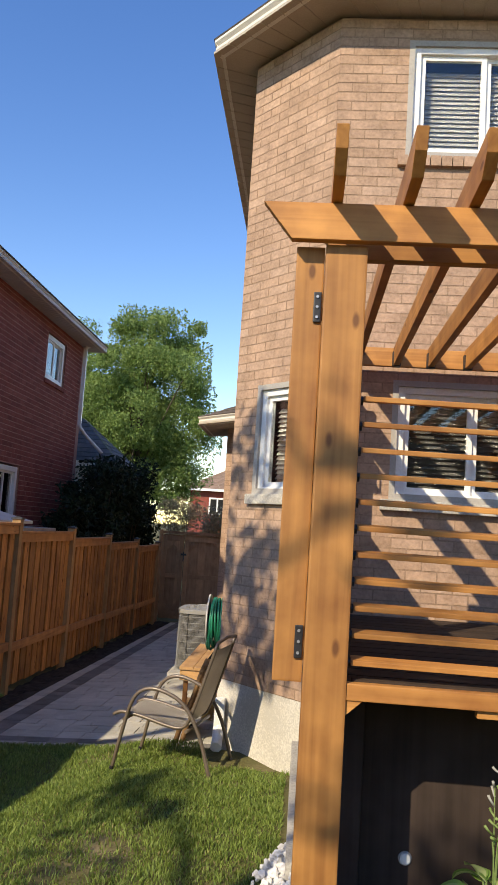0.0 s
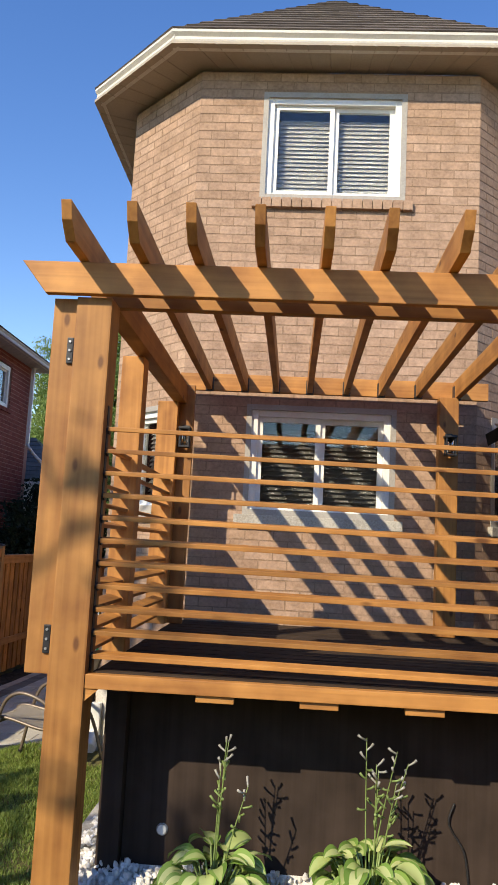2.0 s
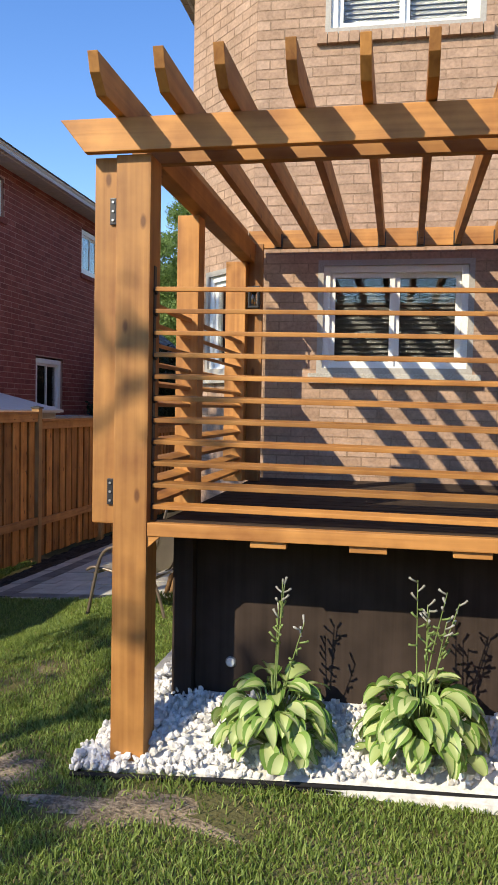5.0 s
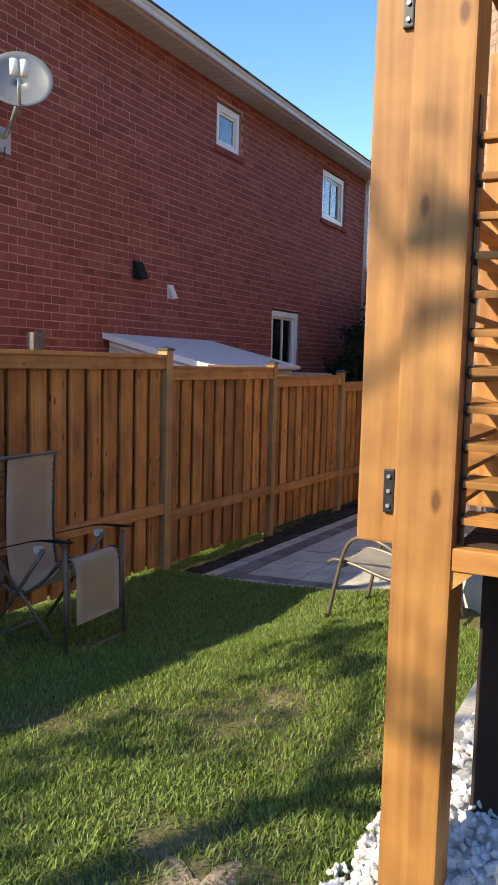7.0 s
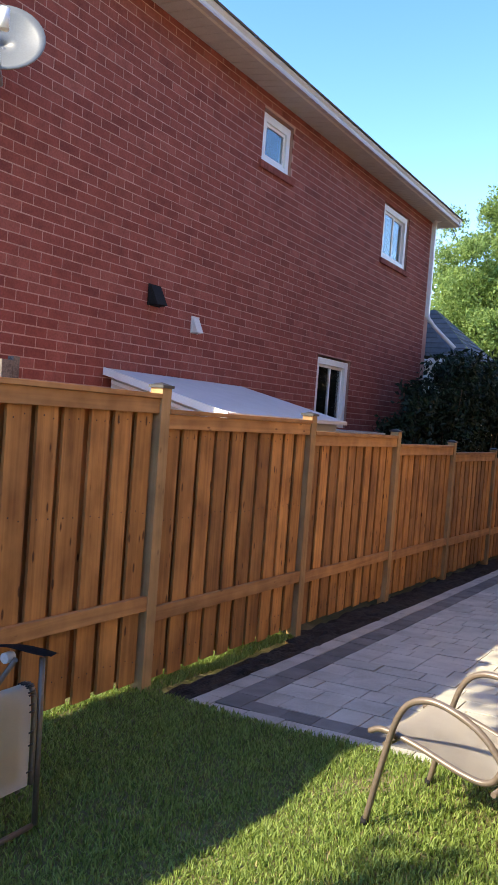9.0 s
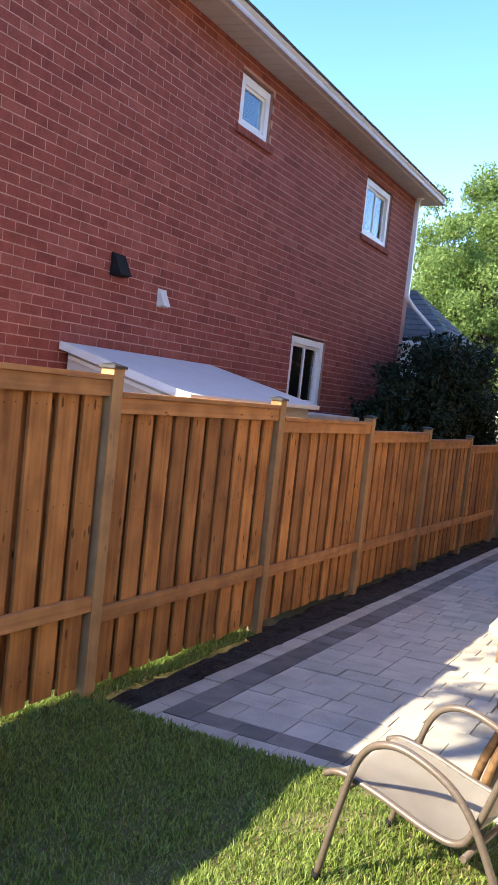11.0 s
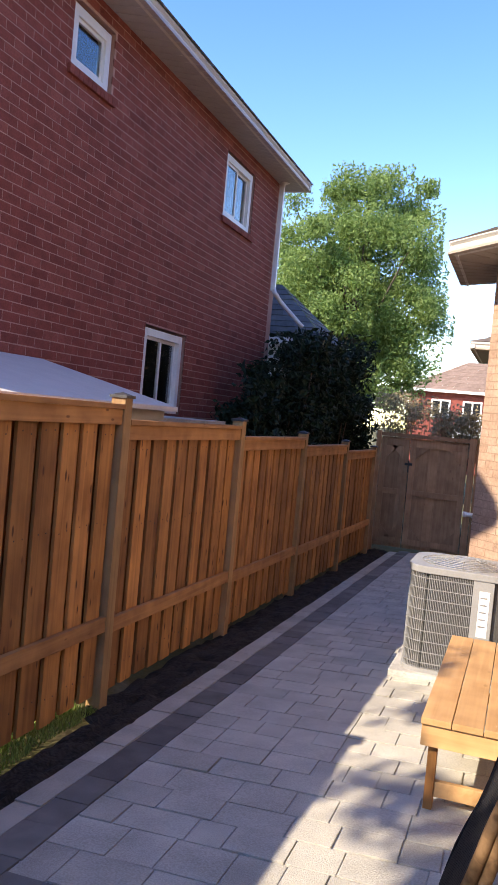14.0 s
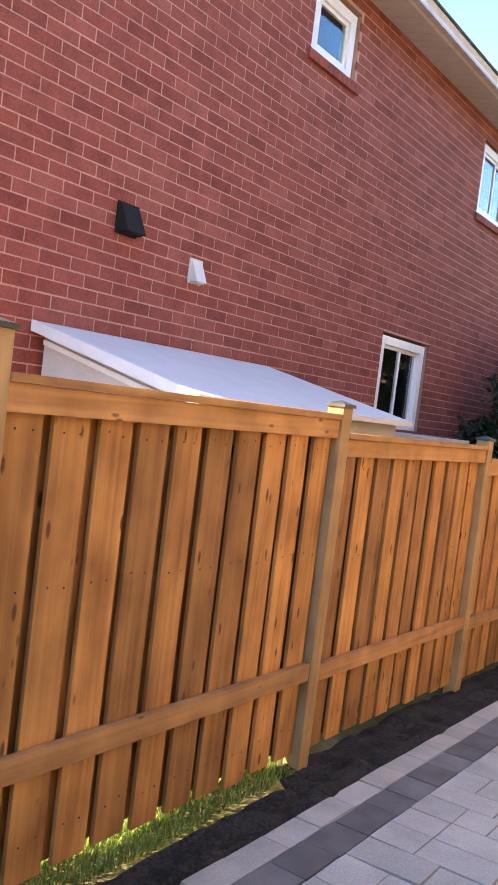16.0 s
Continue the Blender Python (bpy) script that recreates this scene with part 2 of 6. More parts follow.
BLACK = plain("black_metal", (0.018, 0.018, 0.02), 0.45, 0.0, vary=0.2, bump=0.02)
BLACK_PLASTIC = plain("black_plastic", (0.016, 0.016, 0.017), 0.9, vary=0.2, bump=0.02)
STEEL = plain("galvanised_steel", (0.42, 0.43, 0.44), 0.4, 0.7, vary=0.15, bump=0.02)
AC_PAINT = plain("grey_enamel", (0.27, 0.27, 0.26), 0.45, vary=0.06, bump=0)
AC_WIRE = plain("grey_wire", (0.25, 0.25, 0.24), 0.5, vary=0.06, bump=0)
AC_DARK = plain("coil_dark", (0.09, 0.088, 0.083), 0.6, vary=0.15, bump=0)
DISH = plain("dish_grey", (0.15, 0.16, 0.17), 0.45, vary=0.06, bump=0)
TAUPE_METAL = plain("taupe_frame", (0.16, 0.125, 0.095), 0.35, 0.2, vary=0.12, bump=0)
SLING = plain("taupe_sling", (0.50, 0.45, 0.38), 0.8, vary=0.08, scale=5, bump=0.2, fine=600)
LOUNGE_CLOTH = plain("beige_mesh_cloth", (0.66, 0.56, 0.40), 0.8, vary=0.1, scale=4, bump=0.2, fine=600)
CUSHION = plain("brown_cushion", (0.13, 0.085, 0.055), 0.85, vary=0.15, scale=5, bump=0.2, fine=300)
HOSE = plain("green_hose", (0.015, 0.26, 0.14), 0.4, vary=0.2, bump=0)
BLUE = plain("blue_plastic", (0.03, 0.13, 0.62), 0.4, vary=0.1, bump=0)
STRAW = plain("broom_straw", (0.50, 0.33, 0.12), 0.85, vary=0.3, fine=200, bump=0.3)
PALE_SOFFIT = plain("pale_soffit", (0.46, 0.44, 0.44), 0.6, vary=0.06, bump=0.02)
SHED_WHITE = plain("white_roof_panel", (0.70, 0.67, 0.62), 0.5, vary=0.05, bump=0)
SHED_SIDE = plain("pale_siding", (0.55, 0.52, 0.47), 0.6, vary=0.06, bump=0)
LEDGE = plain("weathered_stone_ledge", (0.30, 0.26, 0.20), 0.95, vary=0.5, scale=14, fine=40, bump=0.4)
CURTAIN = plain("pink_curtain", (0.40, 0.27, 0.245), 0.9, vary=0.1, scale=4)
# near-black paint stands in for the shade inside unlit rooms
ROOM_SHADE = plain("painted_room_shade", (0.05, 0.048, 0.045), 0.9, vary=0.1, bump=0)
BLIND = plain("blind_slat", (0.20, 0.20, 0.195), 0.6, vary=0.05, bump=0)
DARK_BLIND = plain("dark_shutter", (0.055, 0.053, 0.05), 0.6, vary=0.1, bump=0)
FABRIC = plain("black_earth", (0.030, 0.026, 0.022), 0.9, vary=0.5, scale=9, fine=60, bump=0.8)
SOIL = ground_material()
BARE = plain("bare_soil", (0.25, 0.195, 0.132), 0.95, vary=0.45, scale=7, bump=0.8, fine=70)
GLASS = glass_material()
GRASS = leafy("grass_blade", (0.10, 0.165, 0.03), (0.36, 0.46, 0.125), 0.5, 0.45)
DRY_GRASS = leafy("dry_grass", (0.24, 0.20, 0.09), (0.36, 0.30, 0.15), 0.7, 0.2)
TREE_LEAF = leafy("tree_leaf", (0.12, 0.20, 0.055), (0.32, 0.43, 0.14), 0.5, 0.5)
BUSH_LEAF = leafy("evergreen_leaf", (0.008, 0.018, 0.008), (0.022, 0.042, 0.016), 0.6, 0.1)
TWIG_LEAF = leafy("twiggy_leaf", (0.26, 0.21, 0.12), (0.42, 0.35, 0.21), 0.7, 0.2)
HOSTA_GREEN = leafy("hosta_green", (0.13, 0.24, 0.05), (0.24, 0.38, 0.09), 0.4, 0.25)
HOSTA_CREAM = leafy("hosta_cream", (0.36, 0.45, 0.16), (0.56, 0.62, 0.30), 0.4, 0.25)
STALK = plain("hosta_stalk", (0.16, 0.23, 0.07), 0.5, vary=0.2, bump=0)
BUD = plain("hosta_bud", (0.33, 0.33, 0.30), 0.6, vary=0.2, bump=0)
TRUNK = plain("tree_bark", (0.10, 0.08, 0.06), 0.95, vary=0.4, scale=8, bump=0.5)


# ---- mesh helpers ----
def box(bm, x0, x1, y0, y1, z0, z1, m=None):
    vs = [bm.verts.new(p) for p in ((x0, y0, z0), (x1, y0, z0), (x1, y1, z0), (x0, y1, z0), (x0, y0, z1), (x1, y0, z1), (x1, y1, z1), (x0, y1, z1))]
    for f in ((0, 3, 2, 1), (4, 5, 6, 7), (0, 1, 5, 4), (1, 2, 6, 5), (2, 3, 7, 6), (3, 0, 4, 7)):
        bm.faces.new([vs[i] for i in f])
    if m is not None:
        bmesh.ops.transform(bm, matrix=m, verts=vs)
    return vs


def boxes(*lots, m=None, bevel=0.0):
    bm = bmesh.new()
    for b in lots:
        box(bm, *b, m=m)
    if bevel:
        bmesh.ops.bevel(bm, geom=bm.edges[:], offset=bevel, segments=2, profile=0.7, affect="EDGES")
    return bm


def prism(outline, axis, a, b, bevel=0.0):
    """A flat outline pushed from a to b along an axis; the outline's pairs are the two other axes in order."""
    bm = bmesh.new()

    def at(p, v):
        q = list(p)
        q.insert(axis, v)
        return q
    lo = [bm.verts.new(at(p, a)) for p in outline]
    hi = [bm.verts.new(at(p, b)) for p in outline]
    bm.faces.new(lo)
    bm.faces.new(hi[::-1])
    k = len(outline)
    for i in range(k):
        bm.faces.new((lo[i], hi[i], hi[(i + 1) % k], lo[(i + 1) % k]))
    bmesh.ops.recalc_face_normals(bm, faces=bm.faces[:])
    if bevel:
        bmesh.ops.bevel(bm, geom=bm.edges[:], offset=bevel, segments=2, profile=0.7, affect="EDGES")
    return bm


def tube(pts, r, seg=8, bm=None, taper=1.0, closed=False):
    """A round bar along points; taper is the end radius over the start's."""
    bm = bm or bmesh.new()
    pts = [Vector(p) for p in pts]
    k = len(pts)
    rings, up = [], Vector((0.31, 0.22, 0.93)).normalized()
    for i, p in enumerate(pts):
        if closed:
            way = pts[(i + 1) % k] - pts[i - 1]
        else:
            way = pts[min(i + 1, k - 1)] - pts[max(i - 1, 0)]
        way.normalize()
        side = way.cross(up)
        if side.length < 0.05:
            side = way.cross(Vector((1, 0, 0)))
        side.normalize()
        top = side.cross(way)
        rr = r * (1 + (taper - 1) * i / max(1, k - 1))
        rings.append([bm.verts.new(p + rr * (math.cos(2 * math.pi * j / seg) * side + math.sin(2 * math.pi * j / seg) * top)) for j in range(seg)])
    for i in range(k if closed else k - 1):
        a, b = rings[i], rings[(i + 1) % k]
        for j in range(seg):
            f = bm.faces.new((a[j], a[(j + 1) % seg], b[(j + 1) % seg], b[j]))
            f.smooth = True
    if not closed:
        bm.faces.new(rings[0][::-1])
        bm.faces.new(rings[-1])
    return bm


def smooth_line(pts, steps=6):
    """Catmull-Rom through the points."""
    p = [Vector(q) for q in pts]
    p = [2 * p[0] - p[1]] + p + [2 * p[-1] - p[-2]]
    out = []
    for i in range(1, len(p) - 2):
        for s in range(steps):
            t = s / steps
            out.append(0.5 * (2 * p[i] + (p[i + 1] - p[i - 1]) * t + (2 * p[i - 1] - 5 * p[i] + 4 * p[i + 1] - p[i + 2]) * t * t + (3 * p[i] - p[i - 1] - 3 * p[i + 1] + p[i + 2]) * t ** 3))
    out.append(p[-2])
    return out


def disc(bm, centre, r, half, m=None, seg=20, axis=2):
    """A short round drum round an axis."""
    made = bmesh.ops.create_cone(bm, cap_ends=True, segments=seg, radius1=r, radius2=r, depth=2 * half)
    turn = {2: Matrix(), 0: Matrix.Rotation(radians(90), 4, "Y"), 1: Matrix.Rotation(radians(90), 4, "X")}[axis]
    bmesh.ops.transform(bm, matrix=(m or Matrix()) @ Matrix.Translation(centre) @ turn, verts=made["verts"])
    return bm


def thing(name, at, label, category, group="", kind=""):
    ob = new(name)
    ob.empty_display_size = 0.05
    ob.location = at
    return tagged(ob, label, category, group, kind)


def finish(bm, name, material):
    me = bpy.data.meshes.new(name)
    bm.to_mesh(me)
    bm.free()
    me.materials.append(material)
    return me


def part(name, bm, material, parent, label="", kind=""):
    """One mesh in the world's place, made a child of a thing or a part."""
    ob = new(name, finish(bm, name, material))
    ob.parent = parent
    if parent.parent is None:
        ob.matrix_parent_inverse = Matrix.Translation(-Vector(parent.location))
    else:
        ob.matrix_parent_inverse = Matrix()
    return tagged(ob, label, kind=kind)


def solo(name, bm, material, label, category="", group="", kind=""):
    return tagged(new(name, finish(bm, name, material)), label, category, group, kind)


def raw(name, verts, faces, material):
    """A large mesh straight from arrays; faces all have the same number of corners."""
    verts, faces = np.asarray(verts, np.float32), np.asarray(faces, np.int32)
    me = bpy.data.meshes.new(name)
    me.vertices.add(len(verts))
    me.vertices.foreach_set("co", verts.ravel())
    k = faces.shape[1]
    me.loops.add(faces.size)
    me.loops.foreach_set("vertex_index", faces.ravel())
    me.polygons.add(len(faces))
    me.polygons.foreach_set("loop_start", np.arange(0, faces.size, k, dtype=np.int32))
    me.update(calc_edges=True)
    me.shade_flat()
    me.materials.append(material)
    return me


def step(t):
    t = min(1.0, max(0.0, t))
    return t * t * (3 - 2 * t)


def ground_z(x, y):
    """The lawn falls from the gravel bed to the paved side yard, which falls on to the gate."""
    s = step((y - 2.6) / 3.8)
    z = -0.34 * s + 0.055 * max(min(x, 0.0), -4.0) * (1 - s)
    z += 0.045 * max(0.0, min(x, -0.4) + 2.67) * step((y - 5.6) / 0.85)
    if y > 6.4:
        z -= 0.026 * (min(y, 30) - 6.4)
    # bank of turf against the house
    if x > -1.75 and 3.6 < y < 6.45:
        z += 0.19 * step((x + 1.75) / 0.9) * step((y - 3.6) / 1.8) * step((6.45 - y) / 0.35)
    return z


def pave_z(y, x=-2.67):
    """The pavers fall to the gate and, gently, to the fence."""
    return -0.362 - 0.026 * (y - 6.55) + 0.045 * (x + 2.67)


def bed_z(x, y):
    """The stone bed banks up against the deck skirting."""
    return 0.028 + 0.36 * max(0.0, min(y, 3.4) - 2.86) * step((x + 0.12) / 0.3)


def local(p, u):
    """Axes on a wall: along it, into it, up."""
    ux, uy = u
    return Matrix(((ux, -uy, 0, p[0]), (uy, ux, 0, p[1]), (0, 0, 1, p[2] if len(p) > 2 else 0), (0, 0, 0, 1)))


def wall_slab(bm, length, z0, z1, holes, thick, m):
    """A wall with openings right through it."""
    us = sorted({0.0, length, *[h[0] for h in holes], *[h[1] for h in holes]})
    zs = sorted({z0, z1, *[h[2] for h in holes], *[h[3] for h in holes]})
    for a, b in zip(us, us[1:]):
        for c, d in zip(zs, zs[1:]):
            mu, mz = (a + b) / 2, (c + d) / 2
            if not any(h[0] < mu < h[1] and h[2] < mz < h[3] for h in holes):
                box(bm, a, b, 0, thick, c, d, m)


def brick_field(wall, m, length, z0, z1, holes, bl, bh, joint, material, near=None, proud=0.0022, limit=290):
    """Courses of bricks on a wall's face, in half bond; those inside near are single pieces, the others one mesh."""
    rng = random.Random(round(length * 100 + z0 * 10))
    verts, quads, singles = [], [], 0
    unit = finish(boxes((0, bl, -proud, 0.01, 0, bh)), "brick", material)
    r = 0
    z = z0
    while z + bh <= z1 + 1e-6:
        start = -(bl + joint) / 2 * (r % 2)
        spans = [(0.0, length)]
        for h in holes:
            if h[2] < z + bh * 0.7 and h[3] > z + bh * 0.3:
                nxt = []
                for a, b in spans:
                    if h[0] > a:
                        nxt.append((a, min(b, h[0])))
                    if h[1] < b:
                        nxt.append((max(a, h[1]), b))
                spans = nxt
        x = start
        while x < length:
            for a, b in spans:
                lo, hi = max(x, a), min(x + bl, b)
                if hi - lo < 0.025:
                    continue
                whole = abs(hi - lo - bl) < 1e-6
                if whole and near and singles < limit and near[0] <= lo and hi <= near[1] and near[2] <= z <= near[3]:
                    ob = new("brick", unit)
                    ob.parent = wall
                    ob.matrix_basis = m @ Matrix.Translation((lo, rng.uniform(-0.0004, 0.0004), z + rng.uniform(-0.0012, 0.0012)))
                    singles += 1
                    continue
                dz = rng.uniform(-0.0012, 0.0012)
                p = -proud + rng.uniform(-0.0004, 0.0004)
                k = len(verts)
                for q in ((lo, p, z + dz), (hi, p, z + dz), (hi, p, z + bh + dz), (lo, p, z + bh + dz), (lo, 0.01, z + dz), (hi, 0.01, z + dz), (hi, 0.01, z + bh + dz), (lo, 0.01, z + bh + dz)):
                    verts.append(m @ Vector(q))
                quads += [(k, k + 1, k + 2, k + 3), (k + 1, k + 5, k + 6, k + 2), (k + 4, k, k + 3, k + 7), (k + 3, k + 2, k + 6, k + 7), (k + 4, k + 5, k + 1, k)]
            x += bl + joint
        z += bh + joint
        r += 1
    ob = new("brick_courses", raw("brick_courses", verts, quads, material))
    ob.parent = wall
    return tagged(ob, kind="stuff")


def window(name, m, w, z0, z1, label, sashes=2, trim=0.035, blinds=None, sill=None, grey=True, frame_mat=None, edge=0.05, closed=50):
    """A vinyl window in an opening: brickmould, frame, meeting stiles, panes, blinds, and a shallow box painted dark as
    the unlit room.
    """
    fm = frame_mat or WHITE
    win = tagged(new(name), label, "window", kind="structure")
    h = z1 - z0

    def ring(a, b, c, d, t, y0, y1):
        return [(a, a + t, y0, y1, c, d), (b - t, b, y0, y1, c, d), (a + t, b - t, y0, y1, c, c + t), (a + t, b - t, y0, y1, d - t, d)]
    if grey:
        part("brickmould", boxes(*ring(-trim, w + trim, z0 - 0.002, z1 + trim, trim + 0.004, -0.025, 0.05), m=m), GREY_TRIM, win, "grey metal brickmould")
    part("window_frame", boxes(*ring(0, w, z0, z1, edge, -0.004, 0.09), m=m, bevel=0.004), fm, win)
    sw = (w - 2 * edge) / sashes
    for i in range(sashes):
        a = edge + i * sw
        y = 0.02 + 0.022 * (i % 2)
        part("sash", boxes(*ring(a, a + sw, z0 + edge, z1 - edge, 0.035, y, y + 0.03), m=m), fm, win)
        pane = part("pane", boxes((a + 0.035, a + sw - 0.035, y + 0.012, y + 0.018, z0 + edge + 0.035, z1 - edge - 0.035), m=m), GLASS, win)
        pane.visible_shadow = False
        if blinds:
            bm = bmesh.new()
            n = int((h - 0.2) / 0.034)
            for k in range(n):
                zz = z0 + 0.10 + k * 0.034
                tilt = m @ Matrix.Translation((0, 0.115, zz)) @ Matrix.Rotation(radians(closed), 4, "X")
                box(bm, a + 0.02, a + sw - 0.02, -0.022, 0.022, -0.002, 0.002, tilt)
            part("blind", bm, blinds, win, "closed horizontal blind slats")
    part("dark_backing", boxes((-0.02, w + 0.02, 0.55, 0.57, z0 - 0.05, z1 + 0.05), (-0.04, -0.02, 0.1, 0.57, z0 - 0.05, z1 + 0.05), (w + 0.02, w + 0.04, 0.1, 0.57, z0 - 0.05, z1 + 0.05),
                               (-0.02, w + 0.02, 0.1, 0.57, z0 - 0.07, z0 - 0.05), (-0.02, w + 0.02, 0.1, 0.57, z1 + 0.05, z1 + 0.07), m=m), ROOM_SHADE, win, "shallow box painted dark for the unlit room behind the glass")
    if sill:
        mat, drop, over, out = sill
        if mat is CONCRETE or mat is PARGE:
            part("window_sill", boxes((-over, w + over, -out, 0.05, z0 - drop, z0 - 0.004), m=m, bevel=0.006), mat, win, "rough stone sill")
        else:
            bm = bmesh.new()
            n = max(3, int((w + 2 * over) / 0.07))
            for k in range(n):
                a = -over + (w + 2 * over) * k / n
                box(bm, a + 0.003, a + (w + 2 * over) / n - 0.003, -out, 0.05, z0 - drop, z0 - 0.004, m)
            part("window_sill", bm, mat, win, "row of bricks on edge under the window")
    return win


# ---- ground ----
def build_ground():
    xs = sorted({*np.arange(-7, 8.01, 0.25).tolist(), -3000, -900, -300, -100, -40, -15, 15, 40, 100, 300, 900, 3000})
    ys = sorted({*np.arange(-6, 20.01, 0.25).tolist(), -3000, -900, -300, -100, -40, -15, 30, 45, 70, 120, 300, 900, 3000})
    verts = []
    for y in ys:
        for x in xs:
            z = ground_z(x, y)
            if -7 < x < 8 and -6 < y < 20:
                z += 0.022 * noise.noise((x * 1.7, y * 1.7, 0)) - (0.09 if x > -3.1 and y > 6.6 else 0.0)
            verts.append((x, y, z))
    w = len(xs)
    quads = [(j * w + i, j * w + i + 1, (j + 1) * w + i + 1, (j + 1) * w + i) for j in range(len(ys) - 1) for i in range(w - 1)]
    ob = new("ground", raw("ground", verts, quads, SOIL))
    for p in ob.data.polygons:
        p.use_smooth = True
    tagged(ob, "worn lawn soil with bare earthy patches", "ground", kind="structure")


build_ground()

# ---- the tan brick house ----
BAY_L, BAY_R, BAY_Y, SIDE_X, BACK_Y = 0.10, 2.20, 5.56, -0.53, 6.20
SOFFIT_Z, FOOT_Z = 5.06, 0.36


def tan_wall(name, a, b, z0, z1, holes, label, bricks=True, near=None):
    way = Vector((b[0] - a[0], b[1] - a[1]))
    length = way.length
    u = way / length
    m = local((a[0], a[1], 0), u)
    bm = bmesh.new()
    wall_slab(bm, length, z0, z1, holes, 0.22, m)
    wall = solo(name, bm, TAN_MORTAR, label, "wall", kind="structure")
    if bricks:
        brick_field(wall, m, length, z0 + 0.006, z1, holes, 0.192, 0.058, 0.010, TAN_BRICK, near=near)
    return m, length


LABEL_TAN = "tan brick wall of a two-storey house"
m_front, w_front = tan_wall("wall_bay_front", (BAY_L, BAY_Y), (BAY_R, BAY_Y), FOOT_Z, SOFFIT_Z,
                            [(0.47, 1.54, 1.70, 2.49), (0.48, 1.56, 4.05, 4.90)], LABEL_TAN, near=(0.0, 2.1, 2.75, 3.95))
m_left, w_left = tan_wall("wall_bay_left", (SIDE_X, BACK_Y), (BAY_L, BAY_Y), FOOT_Z, SOFFIT_Z, [(0.25, 0.74, 1.70, 2.49)], LABEL_TAN)
m_right, w_right = tan_wall("wall_bay_right", (BAY_R, BAY_Y), (2.83, BACK_Y), FOOT_Z, SOFFIT_Z, [(0.2, 0.65, 1.70, 2.49)], LABEL_TAN)
tan_wall("wall_back", (2.83, BACK_Y), (9.0, BACK_Y), FOOT_Z, SOFFIT_Z, [], LABEL_TAN)
tan_wall("wall_side", (SIDE_X, 11.0), (SIDE_X, BACK_Y), FOOT_Z - 0.3, SOFFIT_Z, [], LABEL_TAN)
tan_wall("wall_side_far", (SIDE_X, 20.0), (SIDE_X, 12.8), FOOT_Z - 0.6, SOFFIT_Z, [], LABEL_TAN, bricks=False)
m_win45, w_win45 = tan_wall("wall_side_bay_near", (-1.13, 11.6), (SIDE_X, 11.0), -0.75, 3.0, [(0.20, 0.70, 1.62, 2.78)], LABEL_TAN)
tan_wall("wall_side_bay", (-1.13, 12.3), (-1.13, 11.6), -0.75, 3.0, [], LABEL_TAN, bricks=False)
tan_wall("wall_side_bay_far", (SIDE_X, 12.9), (-1.13, 12.3), -0.75, 3.0, [], LABEL_TAN, bricks=False)
solo("wall_house_far", boxes((SIDE_X, 9.0, 20.0, 20.2, -0.7, SOFFIT_Z), (8.8, 9.0, BACK_Y + 0.22, 20.0, -0.3, SOFFIT_Z)), TAN_MORTAR, LABEL_TAN, "wall", kind="structure")


def foundation():
    bm = bmesh.new()
    for a, b in (((SIDE_X, 20.0), (SIDE_X, BACK_Y)), ((SIDE_X, BACK_Y), (BAY_L, BAY_Y)), ((BAY_L, BAY_Y), (BAY_R, BAY_Y)), ((BAY_R, BAY_Y), (2.83, BACK_Y)), ((2.83, BACK_Y), (9, BACK_Y))):
        way = Vector((b[0] - a[0], b[1] - a[1]))
        m = local((a[0], a[1], 0), way / way.length)
        box(bm, 0, way.length, 0.003, 0.25, -0.9, FOOT_Z + 0.001, m)
    solo("foundation_wall", bm, PARGE, "pale parged concrete foundation with stains", "foundation", kind="structure")


foundation()
window("window_upper", m_front @ Matrix.Translation((0.515, 0.02, 0)), 1.01, 4.05, 4.865, "white sliding window with half-closed blinds, upper storey", blinds=BLIND, closed=66, sill=(TAN_BRICK, 0.075, 0.09, 0.06))
window("window_lower", m_front @ Matrix.Translation((0.505, 0.02, 0)), 1.0, 1.70, 2.455, "white sliding window with dark shutters above the deck", blinds=DARK_BLIND, sill=(CONCRETE, 0.075, 0.09, 0.07))
window("window_bay_left", m_left @ Matrix.Translation((0.285, 0.02, 0)), 0.42, 1.70, 2.455, "narrow white window in the bay's slanted wall", sashes=1, blinds=BLIND, sill=(CONCRETE, 0.075, 0.07, 0.06))
window("window_bay_right", m_right @ Matrix.Translation((0.235, 0.02, 0)), 0.38, 1.70, 2.455, "narrow white window in the bay's slanted wall", sashes=1, blinds=BLIND, sill=(CONCRETE, 0.075, 0.07, 0.06))
window("window_side_bay", m_win45 @ Matrix.Translation((0.22, 0.075, 0)), 0.46, 1.62, 2.745, "tall white window in the side bay", sashes=1, grey=False, blinds=GUTTER, closed=75, sill=(TAN_BRICK, 0.075, 0.08, 0.05))


